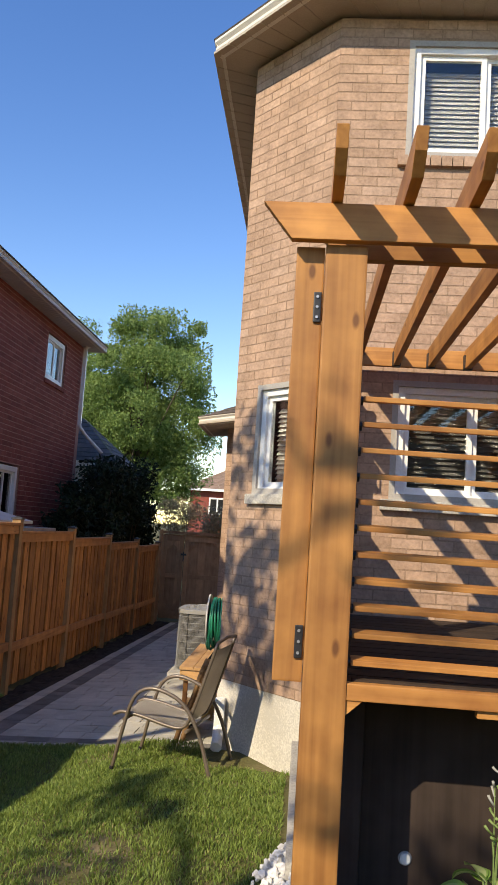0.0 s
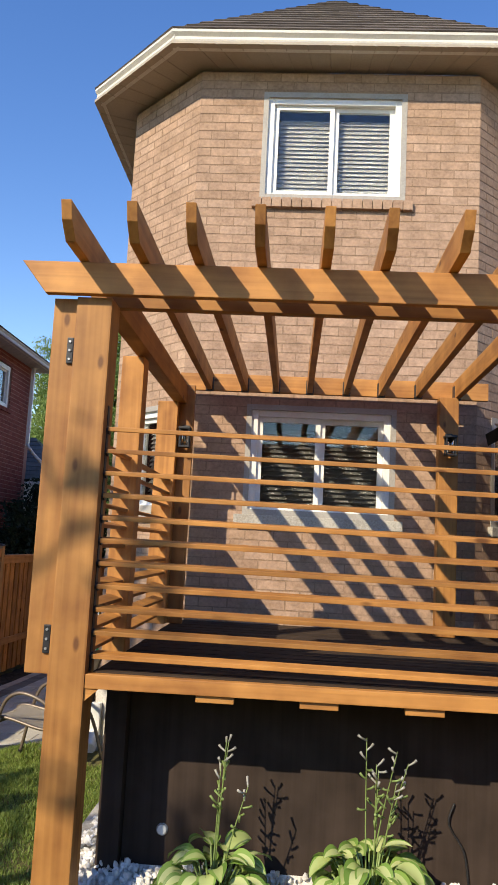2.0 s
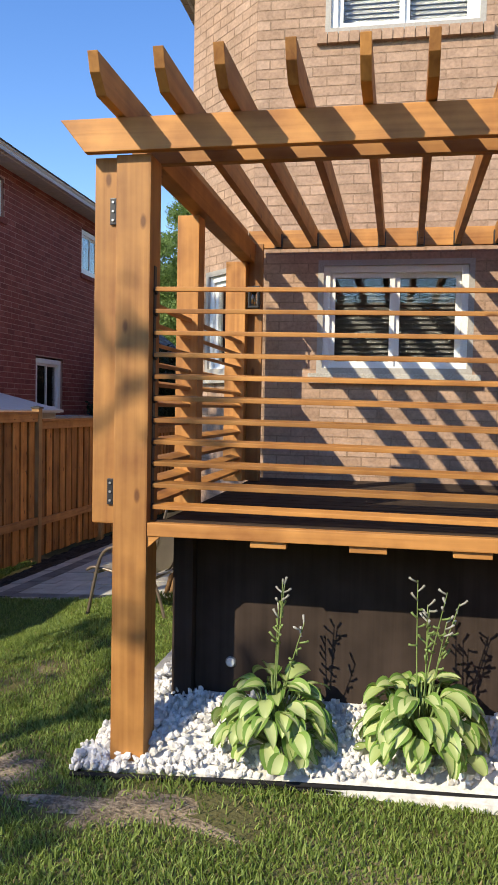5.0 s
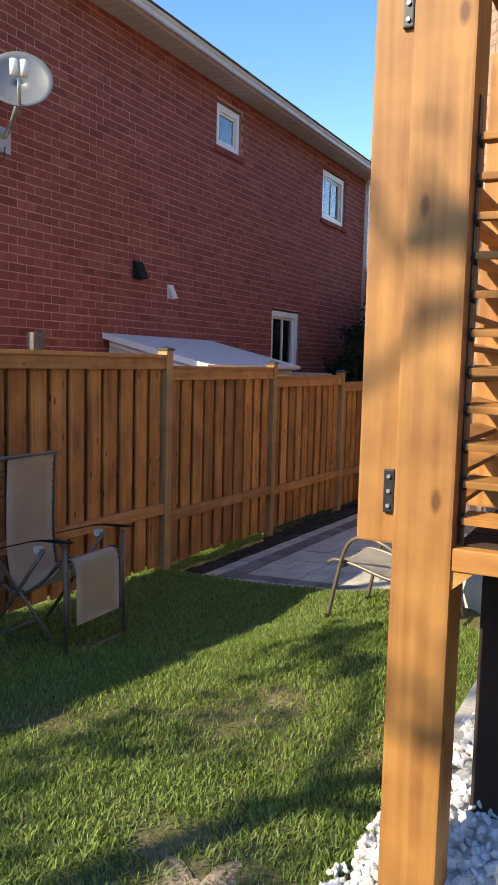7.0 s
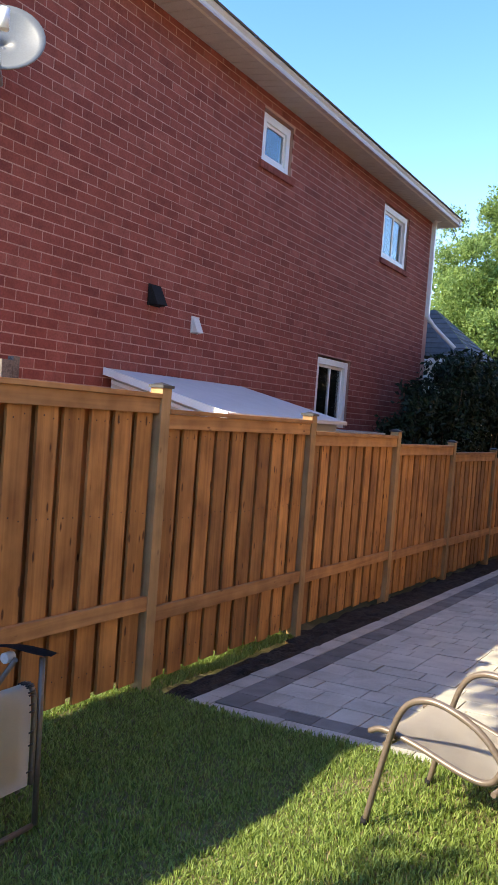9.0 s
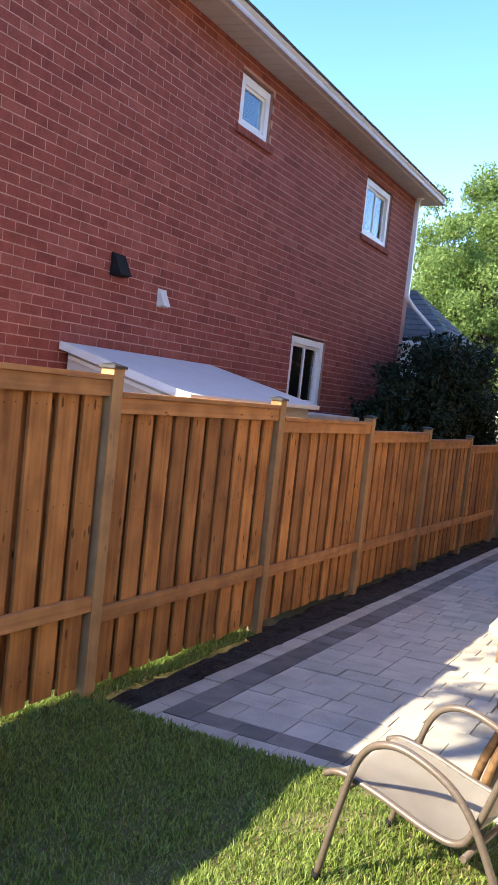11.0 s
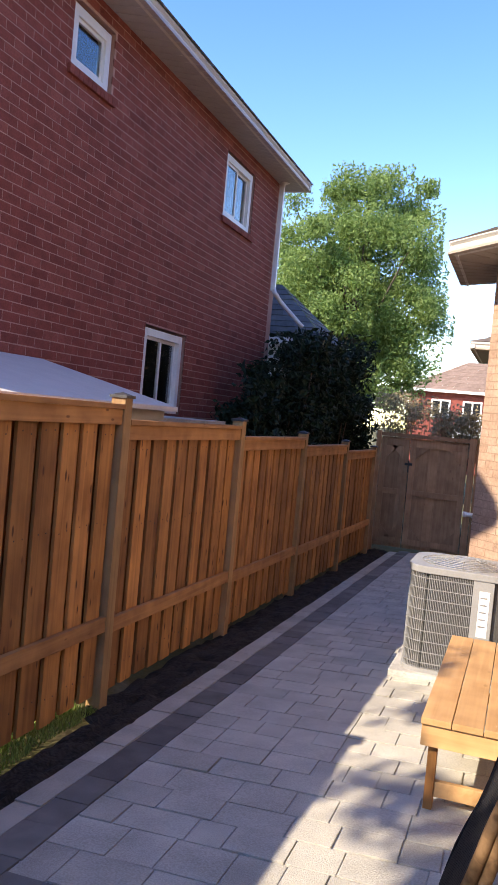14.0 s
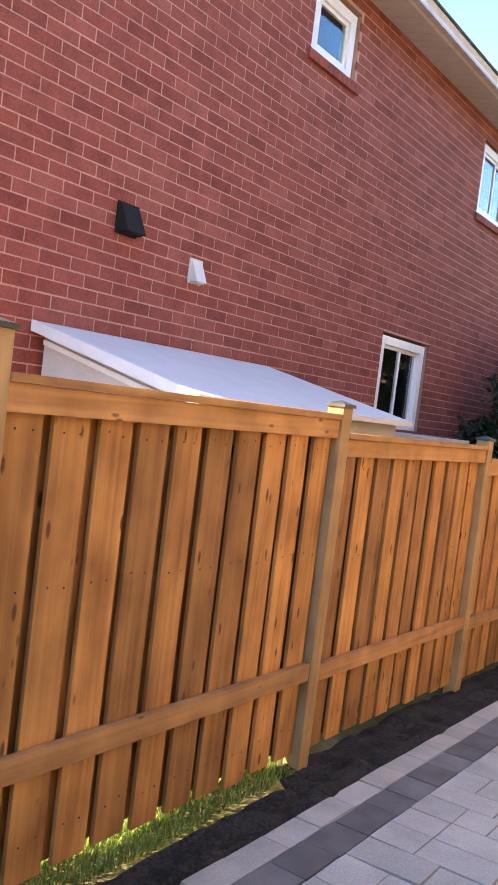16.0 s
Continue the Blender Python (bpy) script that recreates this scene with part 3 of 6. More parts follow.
def eaves(name, line, inner, z, label, height=0.13, soffit=None):
    """Gutter and fascia along the eave, soffit back to the wall."""
    roof = tagged(new(name), label, "eaves", kind="structure")
    g = bmesh.new()
    for (a, b) in zip(line, line[1:]):
        va, vb = Vector((*a, 0)), Vector((*b, 0))
        n = (vb - va).normalized()
        o = Vector((n.y, -n.x, 0))
        prof = ((0.0, 0.0), (0.055, 0.012), (0.07, 0.05), (0.062, 0.075), (0.085, 0.10), (0.085, height), (0.07, height), (0.065, 0.09), (0.0, 0.09))
        ra = [g.verts.new(va + o * (p - 0.085) + Vector((0, 0, z + q - height))) for p, q in prof]
        rb = [g.verts.new(vb + o * (p - 0.085) + Vector((0, 0, z + q - height))) for p, q in prof]
        for i in range(len(prof)):
            j = (i + 1) % len(prof)
            g.faces.new((ra[i], rb[i], rb[j], ra[j]))
        g.faces.new(ra[::-1])
        g.faces.new(rb)
    part("gutter", g, GUTTER, roof, "cream metal gutter")
    s = bmesh.new()
    for i in range(len(line) - 1):
        q = [(*line[i], z - height + 0.006), (*line[i + 1], z - height + 0.006), (*inner[i + 1], z - height + 0.006), (*inner[i], z - height + 0.006)]
        lo = [s.verts.new(p) for p in q]
        hi = [s.verts.new((p[0], p[1], p[2] + 0.02)) for p in q]
        s.faces.new(lo[::-1])
        s.faces.new(hi)
        for k in range(4):
            s.faces.new((lo[k], lo[(k + 1) % 4], hi[(k + 1) % 4], hi[k]))
        a, b, c, d = (Vector(p) for p in q)
        n = max(1, int((b - a).length / 0.16))
        for k in range(1, n):
            p0, p1 = a.lerp(b, k / n), d.lerp(c, k / n)
            tube([p0 - Vector((0, 0, 0.001)), p1 - Vector((0, 0, 0.001))], 0.004, 4, s)
    part("soffit", s, soffit or SOFFIT, roof, "ribbed soffit")
    return roof


E_Z = 5.21
eaves("roof_eaves", [(-0.87, 20.0), (-0.87, 6.06), (-0.10, 5.255), (2.38, 5.255), (3.02, 5.87), (9.2, 5.87)],
      [(-0.50, 20.0), (-0.50, 6.22), (0.11, 5.60), (2.19, 5.60), (2.82, 6.24), (9.2, 6.24)], E_Z, "cream gutters and beige soffit of the tan house")


def shingle_plane(bm, a, b, c, d, rows, jig=0.006):
    """Overlapping shingle courses from the eave a-b up to c-d."""
    a, b, c, d = (Vector(p) for p in (a, b, c, d))
    nrm = (b - a).cross(d - a).normalized()
    if nrm.z < 0:
        nrm = -nrm
    for r in range(rows):
        lo0, lo1 = a.lerp(d, r / rows), b.lerp(c, r / rows)
        hi0, hi1 = a.lerp(d, (r + 1) / rows), b.lerp(c, (r + 1) / rows)
        n = max(1, int((lo1 - lo0).length / 0.3))
        for k in range(n):
            s, t = k / n, (k + 1) / n
            q = [lo0.lerp(lo1, s) + nrm * 0.012, lo0.lerp(lo1, t) + nrm * 0.012, hi0.lerp(hi1, t) + nrm * 0.001, hi0.lerp(hi1, s) + nrm * 0.001]
            vs = [bm.verts.new(p + nrm * random.uniform(0, jig * 0.5)) for p in q]
            foot = [bm.verts.new(q[0] - nrm * 0.012), bm.verts.new(q[1] - nrm * 0.012)]
            bm.faces.new(vs)
            bm.faces.new((foot[0], foot[1], vs[1], vs[0]))


def house_roof():
    apex, back = (1.14, 6.85, 6.62), (1.14, 20.0, 6.62)
    bm = bmesh.new()
    z = E_Z - 0.01
    shingle_plane(bm, (-0.10, 5.255, z), (2.38, 5.255, z), apex, apex, 14)
    shingle_plane(bm, (-0.87, 6.06, z), (-0.10, 5.255, z), apex, apex, 14)
    shingle_plane(bm, (2.38, 5.255, z), (3.02, 5.87, z), apex, apex, 14)
    shingle_plane(bm, (-0.87, 20, z), (-0.87, 6.06, z), apex, back, 16)
    roof = solo("roof", bm, SHINGLE, "brown-grey shingled hip roof", "roof", kind="structure")
    deck = boxes((2.9, 9.2, 5.9, 20, z - 0.06, z))
    bm2 = bmesh.new()
    shingle_plane(bm2, (3.02, 5.87, z), (9.2, 5.87, z), (9.2, 13, z + 1.2), (3.02, 13, z + 1.2), 16)
    part("roof_slope", bm2, SHINGLE, roof)
    part("roof_decking", deck, SOFFIT, roof)
    # underside that closes the attic
    part("attic_floor", boxes((-0.5, 2.9, 5.7, 20, SOFFIT_Z + 0.03, SOFFIT_Z + 0.06)), SOFFIT, roof)


house_roof()


def side_bay_roof():
    roof = eaves("side_bay_eaves", [(-1.53, 12.7), (-1.53, 11.28), (-0.60, 10.30)], [(-1.12, 12.5), (-1.12, 11.6), (-0.50, 10.98)], 2.97, "white gutter and soffit of the side bay's low roof", 0.12)
    bm = bmesh.new()
    shingle_plane(bm, (-1.53, 11.28, 2.96), (-0.60, 10.30, 2.96), (-0.53, 11.2, 3.42), (-0.53, 11.9, 3.42), 6)
    shingle_plane(bm, (-1.53, 12.7, 2.96), (-1.53, 11.28, 2.96), (-0.53, 11.9, 3.42), (-0.53, 12.4, 3.42), 6)
    part("roof_slope", bm, SHINGLE, roof, "brown-grey shingles")
    far = eaves("front_porch_eaves", [(-1.80, 21.0), (-1.80, 18.3), (-0.5, 18.3)], [(-1.35, 21.0), (-1.35, 18.6), (-0.5, 18.6)], 2.95, "white eave of the front porch beyond the gate", 0.14)
    part("porch_wall", boxes((-1.35, -0.52, 18.6, 21.0, -0.8, 2.83)), TAN_MORTAR, far, "tan wall")
    bm = bmesh.new()
    shingle_plane(bm, (-1.80, 21, 2.94), (-1.80, 18.3, 2.94), (-0.5, 19.2, 3.4), (-0.5, 21, 3.4), 5)
    shingle_plane(bm, (-1.80, 18.3, 2.94), (-0.5, 18.3, 2.94), (-0.5, 19.2, 3.4), (-0.5, 19.2, 3.4), 5)
    part("roof_slope", bm, SHINGLE, far)


side_bay_roof()


def downspout(name, x, y, z0, z1, label, material=WHITE, kick=(0.0, -0.12)):
    d = thing(name, (x, y, z0), label, "downspout")
    part("pipe", boxes((x - 0.035, x + 0.035, y - 0.03, y + 0.03, z0 + 0.1, z1), bevel=0.006), material, d)
    part("shoe", tube([(x, y, z0 + 0.14), (x + kick[0] * 0.5, y + kick[1] * 0.5, z0 + 0.05), (x + kick[0], y + kick[1], z0 + 0.03)], 0.04, 8), material, d)
    for z in (z0 + 0.5, z1 - 0.6) if z1 - z0 > 1 else ():
        part("strap", boxes((x - 0.045, x + 0.045, y - 0.036, y + 0.034, z, z + 0.025)), material, d)
    return d


downspout("downspout", -0.49, 6.09, -0.10, 0.24, "white downspout shoe beside the parged foundation")

# ---- the red brick house next door ----
NX = -4.745
NEAR_END = 6.16
m_red = local((NX, NEAR_END, 0), (0, 1))
RED_HOLES = [(a - NEAR_END, b - NEAR_END, c, d) for a, b, c, d in ((10.35, 11.05, 4.20, 4.80), (14.02, 15.12, 3.89, 4.765), (12.15, 13.22, 1.275, 2.24))]


def neighbour():
    length, top = 16.2 - NEAR_END, 5.06
    bm = bmesh.new()
    wall_slab(bm, length, -0.95, top, RED_HOLES, 0.24, m_red)
    wall = solo("wall_neighbour", bm, RED_MORTAR, "red brick side wall of the neighbouring two-storey house", "wall", kind="structure")
    brick_field(wall, m_red, length, 0.35, top, RED_HOLES, 0.219, 0.073, 0.010, RED_BRICK, near=(1.2, 5.6, 1.85, 3.6))
    solo("wall_neighbour_end", boxes((NX - 9, NX, 16.2, 16.4, -1.0, top), (NX - 9, NX - 0.001, NEAR_END + 0.001, NEAR_END + 0.2, -1.0, top), (NX - 9.2, NX - 9, NEAR_END, 16.2, -1, top)), RED_MORTAR, "red brick end wall of the neighbouring house", "wall", kind="structure")
    roof = eaves("neighbour_eaves", [(NX - 9, 16.66), (NX + 0.39, 16.66), (NX + 0.39, NEAR_END - 0.02), (NX - 9, NEAR_END - 0.02)][::-1], [(NX - 9, 16.2), (NX - 0.02, 16.2), (NX - 0.02, NEAR_END + 0.05), (NX - 9, NEAR_END + 0.05)][::-1], 5.085, "pale gutter and soffit of the neighbouring house", 0.12, PALE_SOFFIT)
    r = bmesh.new()
    e = 5.085
    shingle_plane(r, (NX + 0.41, NEAR_END, e), (NX + 0.41, 16.66, e), (NX - 4, 12.5, e + 1.9), (NX - 4, 10.2, e + 1.9), 14)
    shingle_plane(r, (NX + 0.41, 16.66, e), (NX - 9, 16.66, e), (NX - 4, 12.5, e + 1.9), (NX - 4, 12.5, e + 1.9), 14)
    part("roof_slope", r, SHINGLE, roof, "grey-brown shingles")


neighbour()
for nm, h, n_s, lab in (("window_neighbour_small", RED_HOLES[0], 1, "small white upper window in red brick"), ("window_neighbour_upper", RED_HOLES[1], 2, "white two-pane upper window in red brick"), ("window_neighbour_low", RED_HOLES[2], 2, "white two-pane window low in the red brick wall")):
    window(nm, m_red @ Matrix.Translation((h[0] + 0.03, 0.03, 0)), h[1] - h[0] - 0.06, h[2] + 0.01, h[3] - 0.03, lab, sashes=n_s, grey=False, edge=0.085, sill=(RED_BRICK, 0.08, 0.08, 0.065))
downspout("neighbour_downspout", NX + 0.09, 16.1, 3.2, 4.9, "white downspout at the red house's corner", kick=(0.06, 0.06))
part("roof_run", tube(smooth_line([(NX + 0.13, 16.15, 3.25), (NX + 0.2, 16.25, 3.14), (-4.22, 16.42, 2.80)]), 0.035, 8), WHITE, bpy.data.objects["neighbour_downspout"], "pale pipe running down the porch roof")
part("elbow", tube(smooth_line([(NX + 0.09, 16.1, 4.88), (NX + 0.12, 16.15, 4.98), (NX + 0.36, 16.4, 5.10)]), 0.04, 8), WHITE, bpy.data.objects["neighbour_downspout"])


def rear_wing():
    wing = tagged(new("neighbour_porch"), "low shingled porch roof behind the red house", "porch", kind="structure")
    bm = bmesh.new()
    shingle_plane(bm, (-5.1, 16.45, 2.62), (-3.85, 16.45, 2.62), (-5.0, 17.6, 3.66), (-5.1, 17.6, 3.66), 10)
    shingle_plane(bm, (-3.85, 16.45, 2.62), (-3.85, 18.6, 2.62), (-5.0, 17.6, 3.66), (-5.0, 17.6, 3.66), 10)
    part("roof_slope", bm, SLATE, wing, "grey shingles")
    part("eave_board", boxes((-5.1, -3.85, 16.42, 16.46, 2.52, 2.63)), WHITE, wing, "white eave board")
    part("porch_wall", boxes((-5.1, -4.05, 16.6, 18.4, -0.9, 2.6)), WHITE, wing, "white siding")


rear_wing()


def wall_vent(name, y, z, w, h, out, material, label):
    v = thing(name, (NX, y, z), label, "vent")
    x = NX
    part("hood", prism([(x + 0.01, z + h / 2), (x + 0.25 * out, z + h / 2), (x + out, z - h / 2), (x + 0.01, z - h / 2)], 1, y - w / 2, y + w / 2, bevel=0.006), material, v)
    part("flange", boxes((x + 0.005, x + 0.018, y - w / 2 - 0.012, y + w / 2 + 0.012, z - h / 2 - 0.01, z + h / 2 + 0.012)), material, v)
    part("flap", boxes((x + 0.02, x + out * 0.8, y - w / 2 + 0.015, y + w / 2 - 0.015, z - h / 2 - 0.008, z - h / 2)), material, v)


wall_vent("dryer_vent", 8.61, 2.405, 0.155, 0.175, 0.12, BLACK_PLASTIC, "black plastic vent hood on the red brick wall")
wall_vent("exhaust_vent", 9.295, 2.222, 0.105, 0.15, 0.09, GUTTER, "small cream vent hood on the red brick wall")


def satellite_dish():
    c = Vector((-4.36, 6.36, 3.72))
    d = thing("satellite_dish", (NX, 6.55, 3.3), "grey satellite dish on a wall arm of the red house", "satellite dish")
    face = Vector((0.62, -0.70, 0.42)).normalized()
    turn = face.to_track_quat("Z", "Y").to_matrix().to_4x4()
    m = Matrix.Translation(c) @ turn
    bm = bmesh.new()
    rings = []
    for k in range(7):
        r = 0.275 * k / 6
        rings.append([bm.verts.new(m @ Vector((r * math.cos(a), r * 1.04 * math.sin(a), 0.075 * (r / 0.275) ** 2 - 0.07))) for a in np.linspace(0, 2 * math.pi, 28, endpoint=False)])
    for a, b in zip(rings[1:], rings[2:]):
        for i in range(28):
            bm.faces.new((a[i], a[(i + 1) % 28], b[(i + 1) % 28], b[i])).smooth = True
    bm.faces.new(rings[1])
    bmesh.ops.delete(bm, geom=rings[0], context="VERTS")
    bmesh.ops.solidify(bm, geom=bm.faces[:], thickness=0.008)
    part("reflector", bm, DISH, d)
    low = c + turn @ Vector((0, 0, -0.04)) - Vector((0, 0, 0.28))
    tip = c + face * 0.30 - Vector((0, 0, 0.13))
    part("feed_arm", tube([low, low + face * 0.2, tip - Vector((0, 0, 0.06))], 0.014, 8), STEEL, d)
    side = face.cross(Vector((0, 0, 1))).normalized()
    for s in (-0.04, 0.04):
        part("receiver", tube([tip + side * s - Vector((0, 0, 0.06)), tip + side * s + Vector((0, 0, 0.07))], 0.032, 12), WHITE, d, "white cylindrical receiver")
    part("mast", tube(smooth_line([c - face * 0.07 - Vector((0, 0, 0.02)), c - Vector((0.05, 0, 0.25)), (-4.62, 6.52, 3.42), (NX + 0.02, 6.55, 3.33)]), 0.022, 8), STEEL, d)
    part("wall_plate", boxes((NX + 0.004, NX + 0.02, 6.47, 6.63, 3.20, 3.42)), STEEL, d)
    part("cable", tube(smooth_line([(NX + 0.03, 6.55, 3.25), (NX + 0.05, 6.48, 3.12), (NX + 0.02, 6.2, 3.16), (NX + 0.02, 5.6, 3.2)]), 0.006, 5), BLACK, d)


satellite_dish()


def lean_to():
    s = thing("lean_to_shed", (-4.0, 9.1, ground_z(-4, 9)), "low lean-to shed with a white panel roof against the red wall", "shed")
    top, bx, bz = 1.675, -3.42, 1.365
    part("roof_panel", prism([(NX + 0.012, top), (bx, bz), (bx, bz - 0.035), (NX + 0.012, top - 0.035)], 1, 8.0, 10.28), SHED_WHITE, s)
    part("fascia", prism([(NX + 0.012, top + 0.004), (bx, bz + 0.004), (bx, bz - 0.06), (NX + 0.012, top - 0.06)], 1, 7.975, 8.0), WHITE, s, "white fascia board")
    part("side_wall", prism([(NX + 0.04, -0.5), (NX + 0.04, top - 0.06), (-3.5, bz - 0.04), (-3.5, -0.5)], 1, 8.06, 8.10), SHED_SIDE, s, "pale siding")
    part("far_wall", prism([(NX + 0.04, -0.5), (NX + 0.04, top - 0.06), (-3.5, bz - 0.04), (-3.5, -0.5)], 1, 10.16, 10.2), SHED_SIDE, s)
    part("front_wall", boxes((-3.54, -3.5, 8.1, 10.16, -0.5, bz - 0.03)), SHED_SIDE, s)
    part("trim", prism([(NX + 0.06, top - 0.10), (-3.52, bz - 0.07), (-3.52, bz - 0.10), (NX + 0.06, top - 0.13)], 1, 8.035, 8.06), WHITE, s)
    w = thing("stone_ledge", (-4.2, 11.4, ground_z(-4, 11)), "low weathered box with a speckled stone top behind the fence", "ledge")
    part("ledge_top", boxes((NX + 0.05, -3.62, 10.4, 11.9, 1.22, 1.27), bevel=0.008), CONCRETE, w)
    part("ledge_body", boxes((NX + 0.05, -3.66, 10.42, 11.88, -0.55, 1.22)), LEDGE, w)
    p = thing("wooden_stake", (-4.45, 6.62, ground_z(-4.45, 6.6)), "grey weathered stake standing behind the fence", "post")
    part("stake", boxes((-4.5, -4.42, 6.58, 6.68, -0.5, 1.62), (-4.49, -4.43, 6.69, 6.75, -0.5, 1.65), bevel=0.006), plain("grey_weathered_wood", (0.15, 0.13, 0.11), 0.9, vary=0.3), p)


lean_to()

# ---- fence along the plot ----
FX = -2.965
POSTS = [-3.49, -1.49, 0.51, 2.51, 4.51, 6.515, 8.51, 10.51, 12.51, 14.62, 16.70]
CAP = plain("dark_post_cap", (0.045, 0.042, 0.04), 0.5, vary=0.2)


def panel_top(i):
    return 1.354 - 0.088 * (i - 5) if i > 3 else 1.354 + 0.088 + 0.03 * (4 - i)


def fence():
    rng = random.Random(4)
    fen = tagged(new("fence"), "cedar board-on-board privacy fence with posts", "fence", kind="structure")
    nails = bmesh.new()
    board = finish(boxes((0, 0.020, -0.070, 0.070, 0, 1.0), bevel=0.003), "board", CEDAR_Z)
    for i, y in enumerate(POSTS):
        g = ground_z(FX, y) if y < 6.4 else pave_z(y)
        top = panel_top(max(0, i - 1)) + 0.035
        p = part("post", boxes((FX - 0.045, FX + 0.045, y - 0.045, y + 0.045, g - 0.3, top), bevel=0.004), POST_WOOD, fen)
        cap = bmesh.new()
        box(cap, FX - 0.055, FX + 0.055, y - 0.055, y + 0.055, top, top + 0.016)
        vs = [cap.verts.new(q) for q in ((FX - 0.05, y - 0.05, top + 0.016), (FX + 0.05, y - 0.05, top + 0.016), (FX + 0.05, y + 0.05, top + 0.016), (FX - 0.05, y + 0.05, top + 0.016), (FX, y, top + 0.034))]
        for a in range(4):
            cap.faces.new((vs[a], vs[(a + 1) % 4], vs[4]))
        part("post_cap", cap, CAP, p)
        if i == len(POSTS) - 1:
            break
        y2 = POSTS[i + 1]
        a, b, t = y + 0.045, y2 - 0.045, panel_top(i)
        g2 = ground_z(FX, y2) if y2 < 6.4 else pave_z(y2)
        part("cap_rail", boxes((FX - 0.045, FX + 0.05, a, b, t - 0.028, t), bevel=0.004), CEDAR_Y, fen)
        part("top_rail", boxes((FX + 0.008, FX + 0.034, a, b, t - 0.118, t - 0.029), bevel=0.004), CEDAR_Y, fen)
        zr = g + 0.47
        zr2 = zr - 0.03
        rail = boxes((FX + 0.008, FX + 0.040, 0, b - a, 0, 0.088), bevel=0.004)
        for v in rail.verts:
            v.co.z += zr + (zr2 - zr) * v.co.y / (b - a) - 0.04
            v.co.y += a
        part("bottom_rail", rail, CEDAR_Y, fen)
        n = 10
        pitch = (b - a) / n
        for k in range(n):
            yc = a + pitch * (k + 0.5)
            gap = 0.05 + 0.025 * rng.random()
            z0 = g + (g2 - g) * (yc - a) / (b - a) + gap
            for layer, off in ((0, 0.0), (1, pitch / 2), (1, -pitch / 2)):
                if off < 0 and k > 0:
                    continue
                ob = new("board", board)
                ob.parent = fen
                wide = (pitch - 0.045) / 0.14 if layer == 0 else 1.30
                deep = FX - 0.014 if layer == 0 else FX - 0.068
                if layer == 0 and rng.random() < 0.12:
                    deep -= 0.008
                ob.matrix_basis = Matrix.Translation((deep, yc + off + rng.uniform(-0.004, 0.004), z0)) @ Matrix.Diagonal((1, wide * rng.uniform(0.95, 1.04), t - 0.03 - z0, 1))
                for zn in (t - 0.17, (t + z0) / 2 + 0.16, z0 + 0.14):
                    for dy in (-0.035, 0.035):
                        if layer == 0 and y > 0:
                            yn, zz = yc + dy + rng.uniform(-0.006, 0.006), zn + rng.uniform(-0.012, 0.012)
                            box(nails, deep + 0.019, deep + 0.0212, yn - 0.0032, yn + 0.0032, zz - 0.0036, zz + 0.0036)
    part("nail_heads", nails, BLACK, fen, "dark nail heads", kind="stuff")


fence()


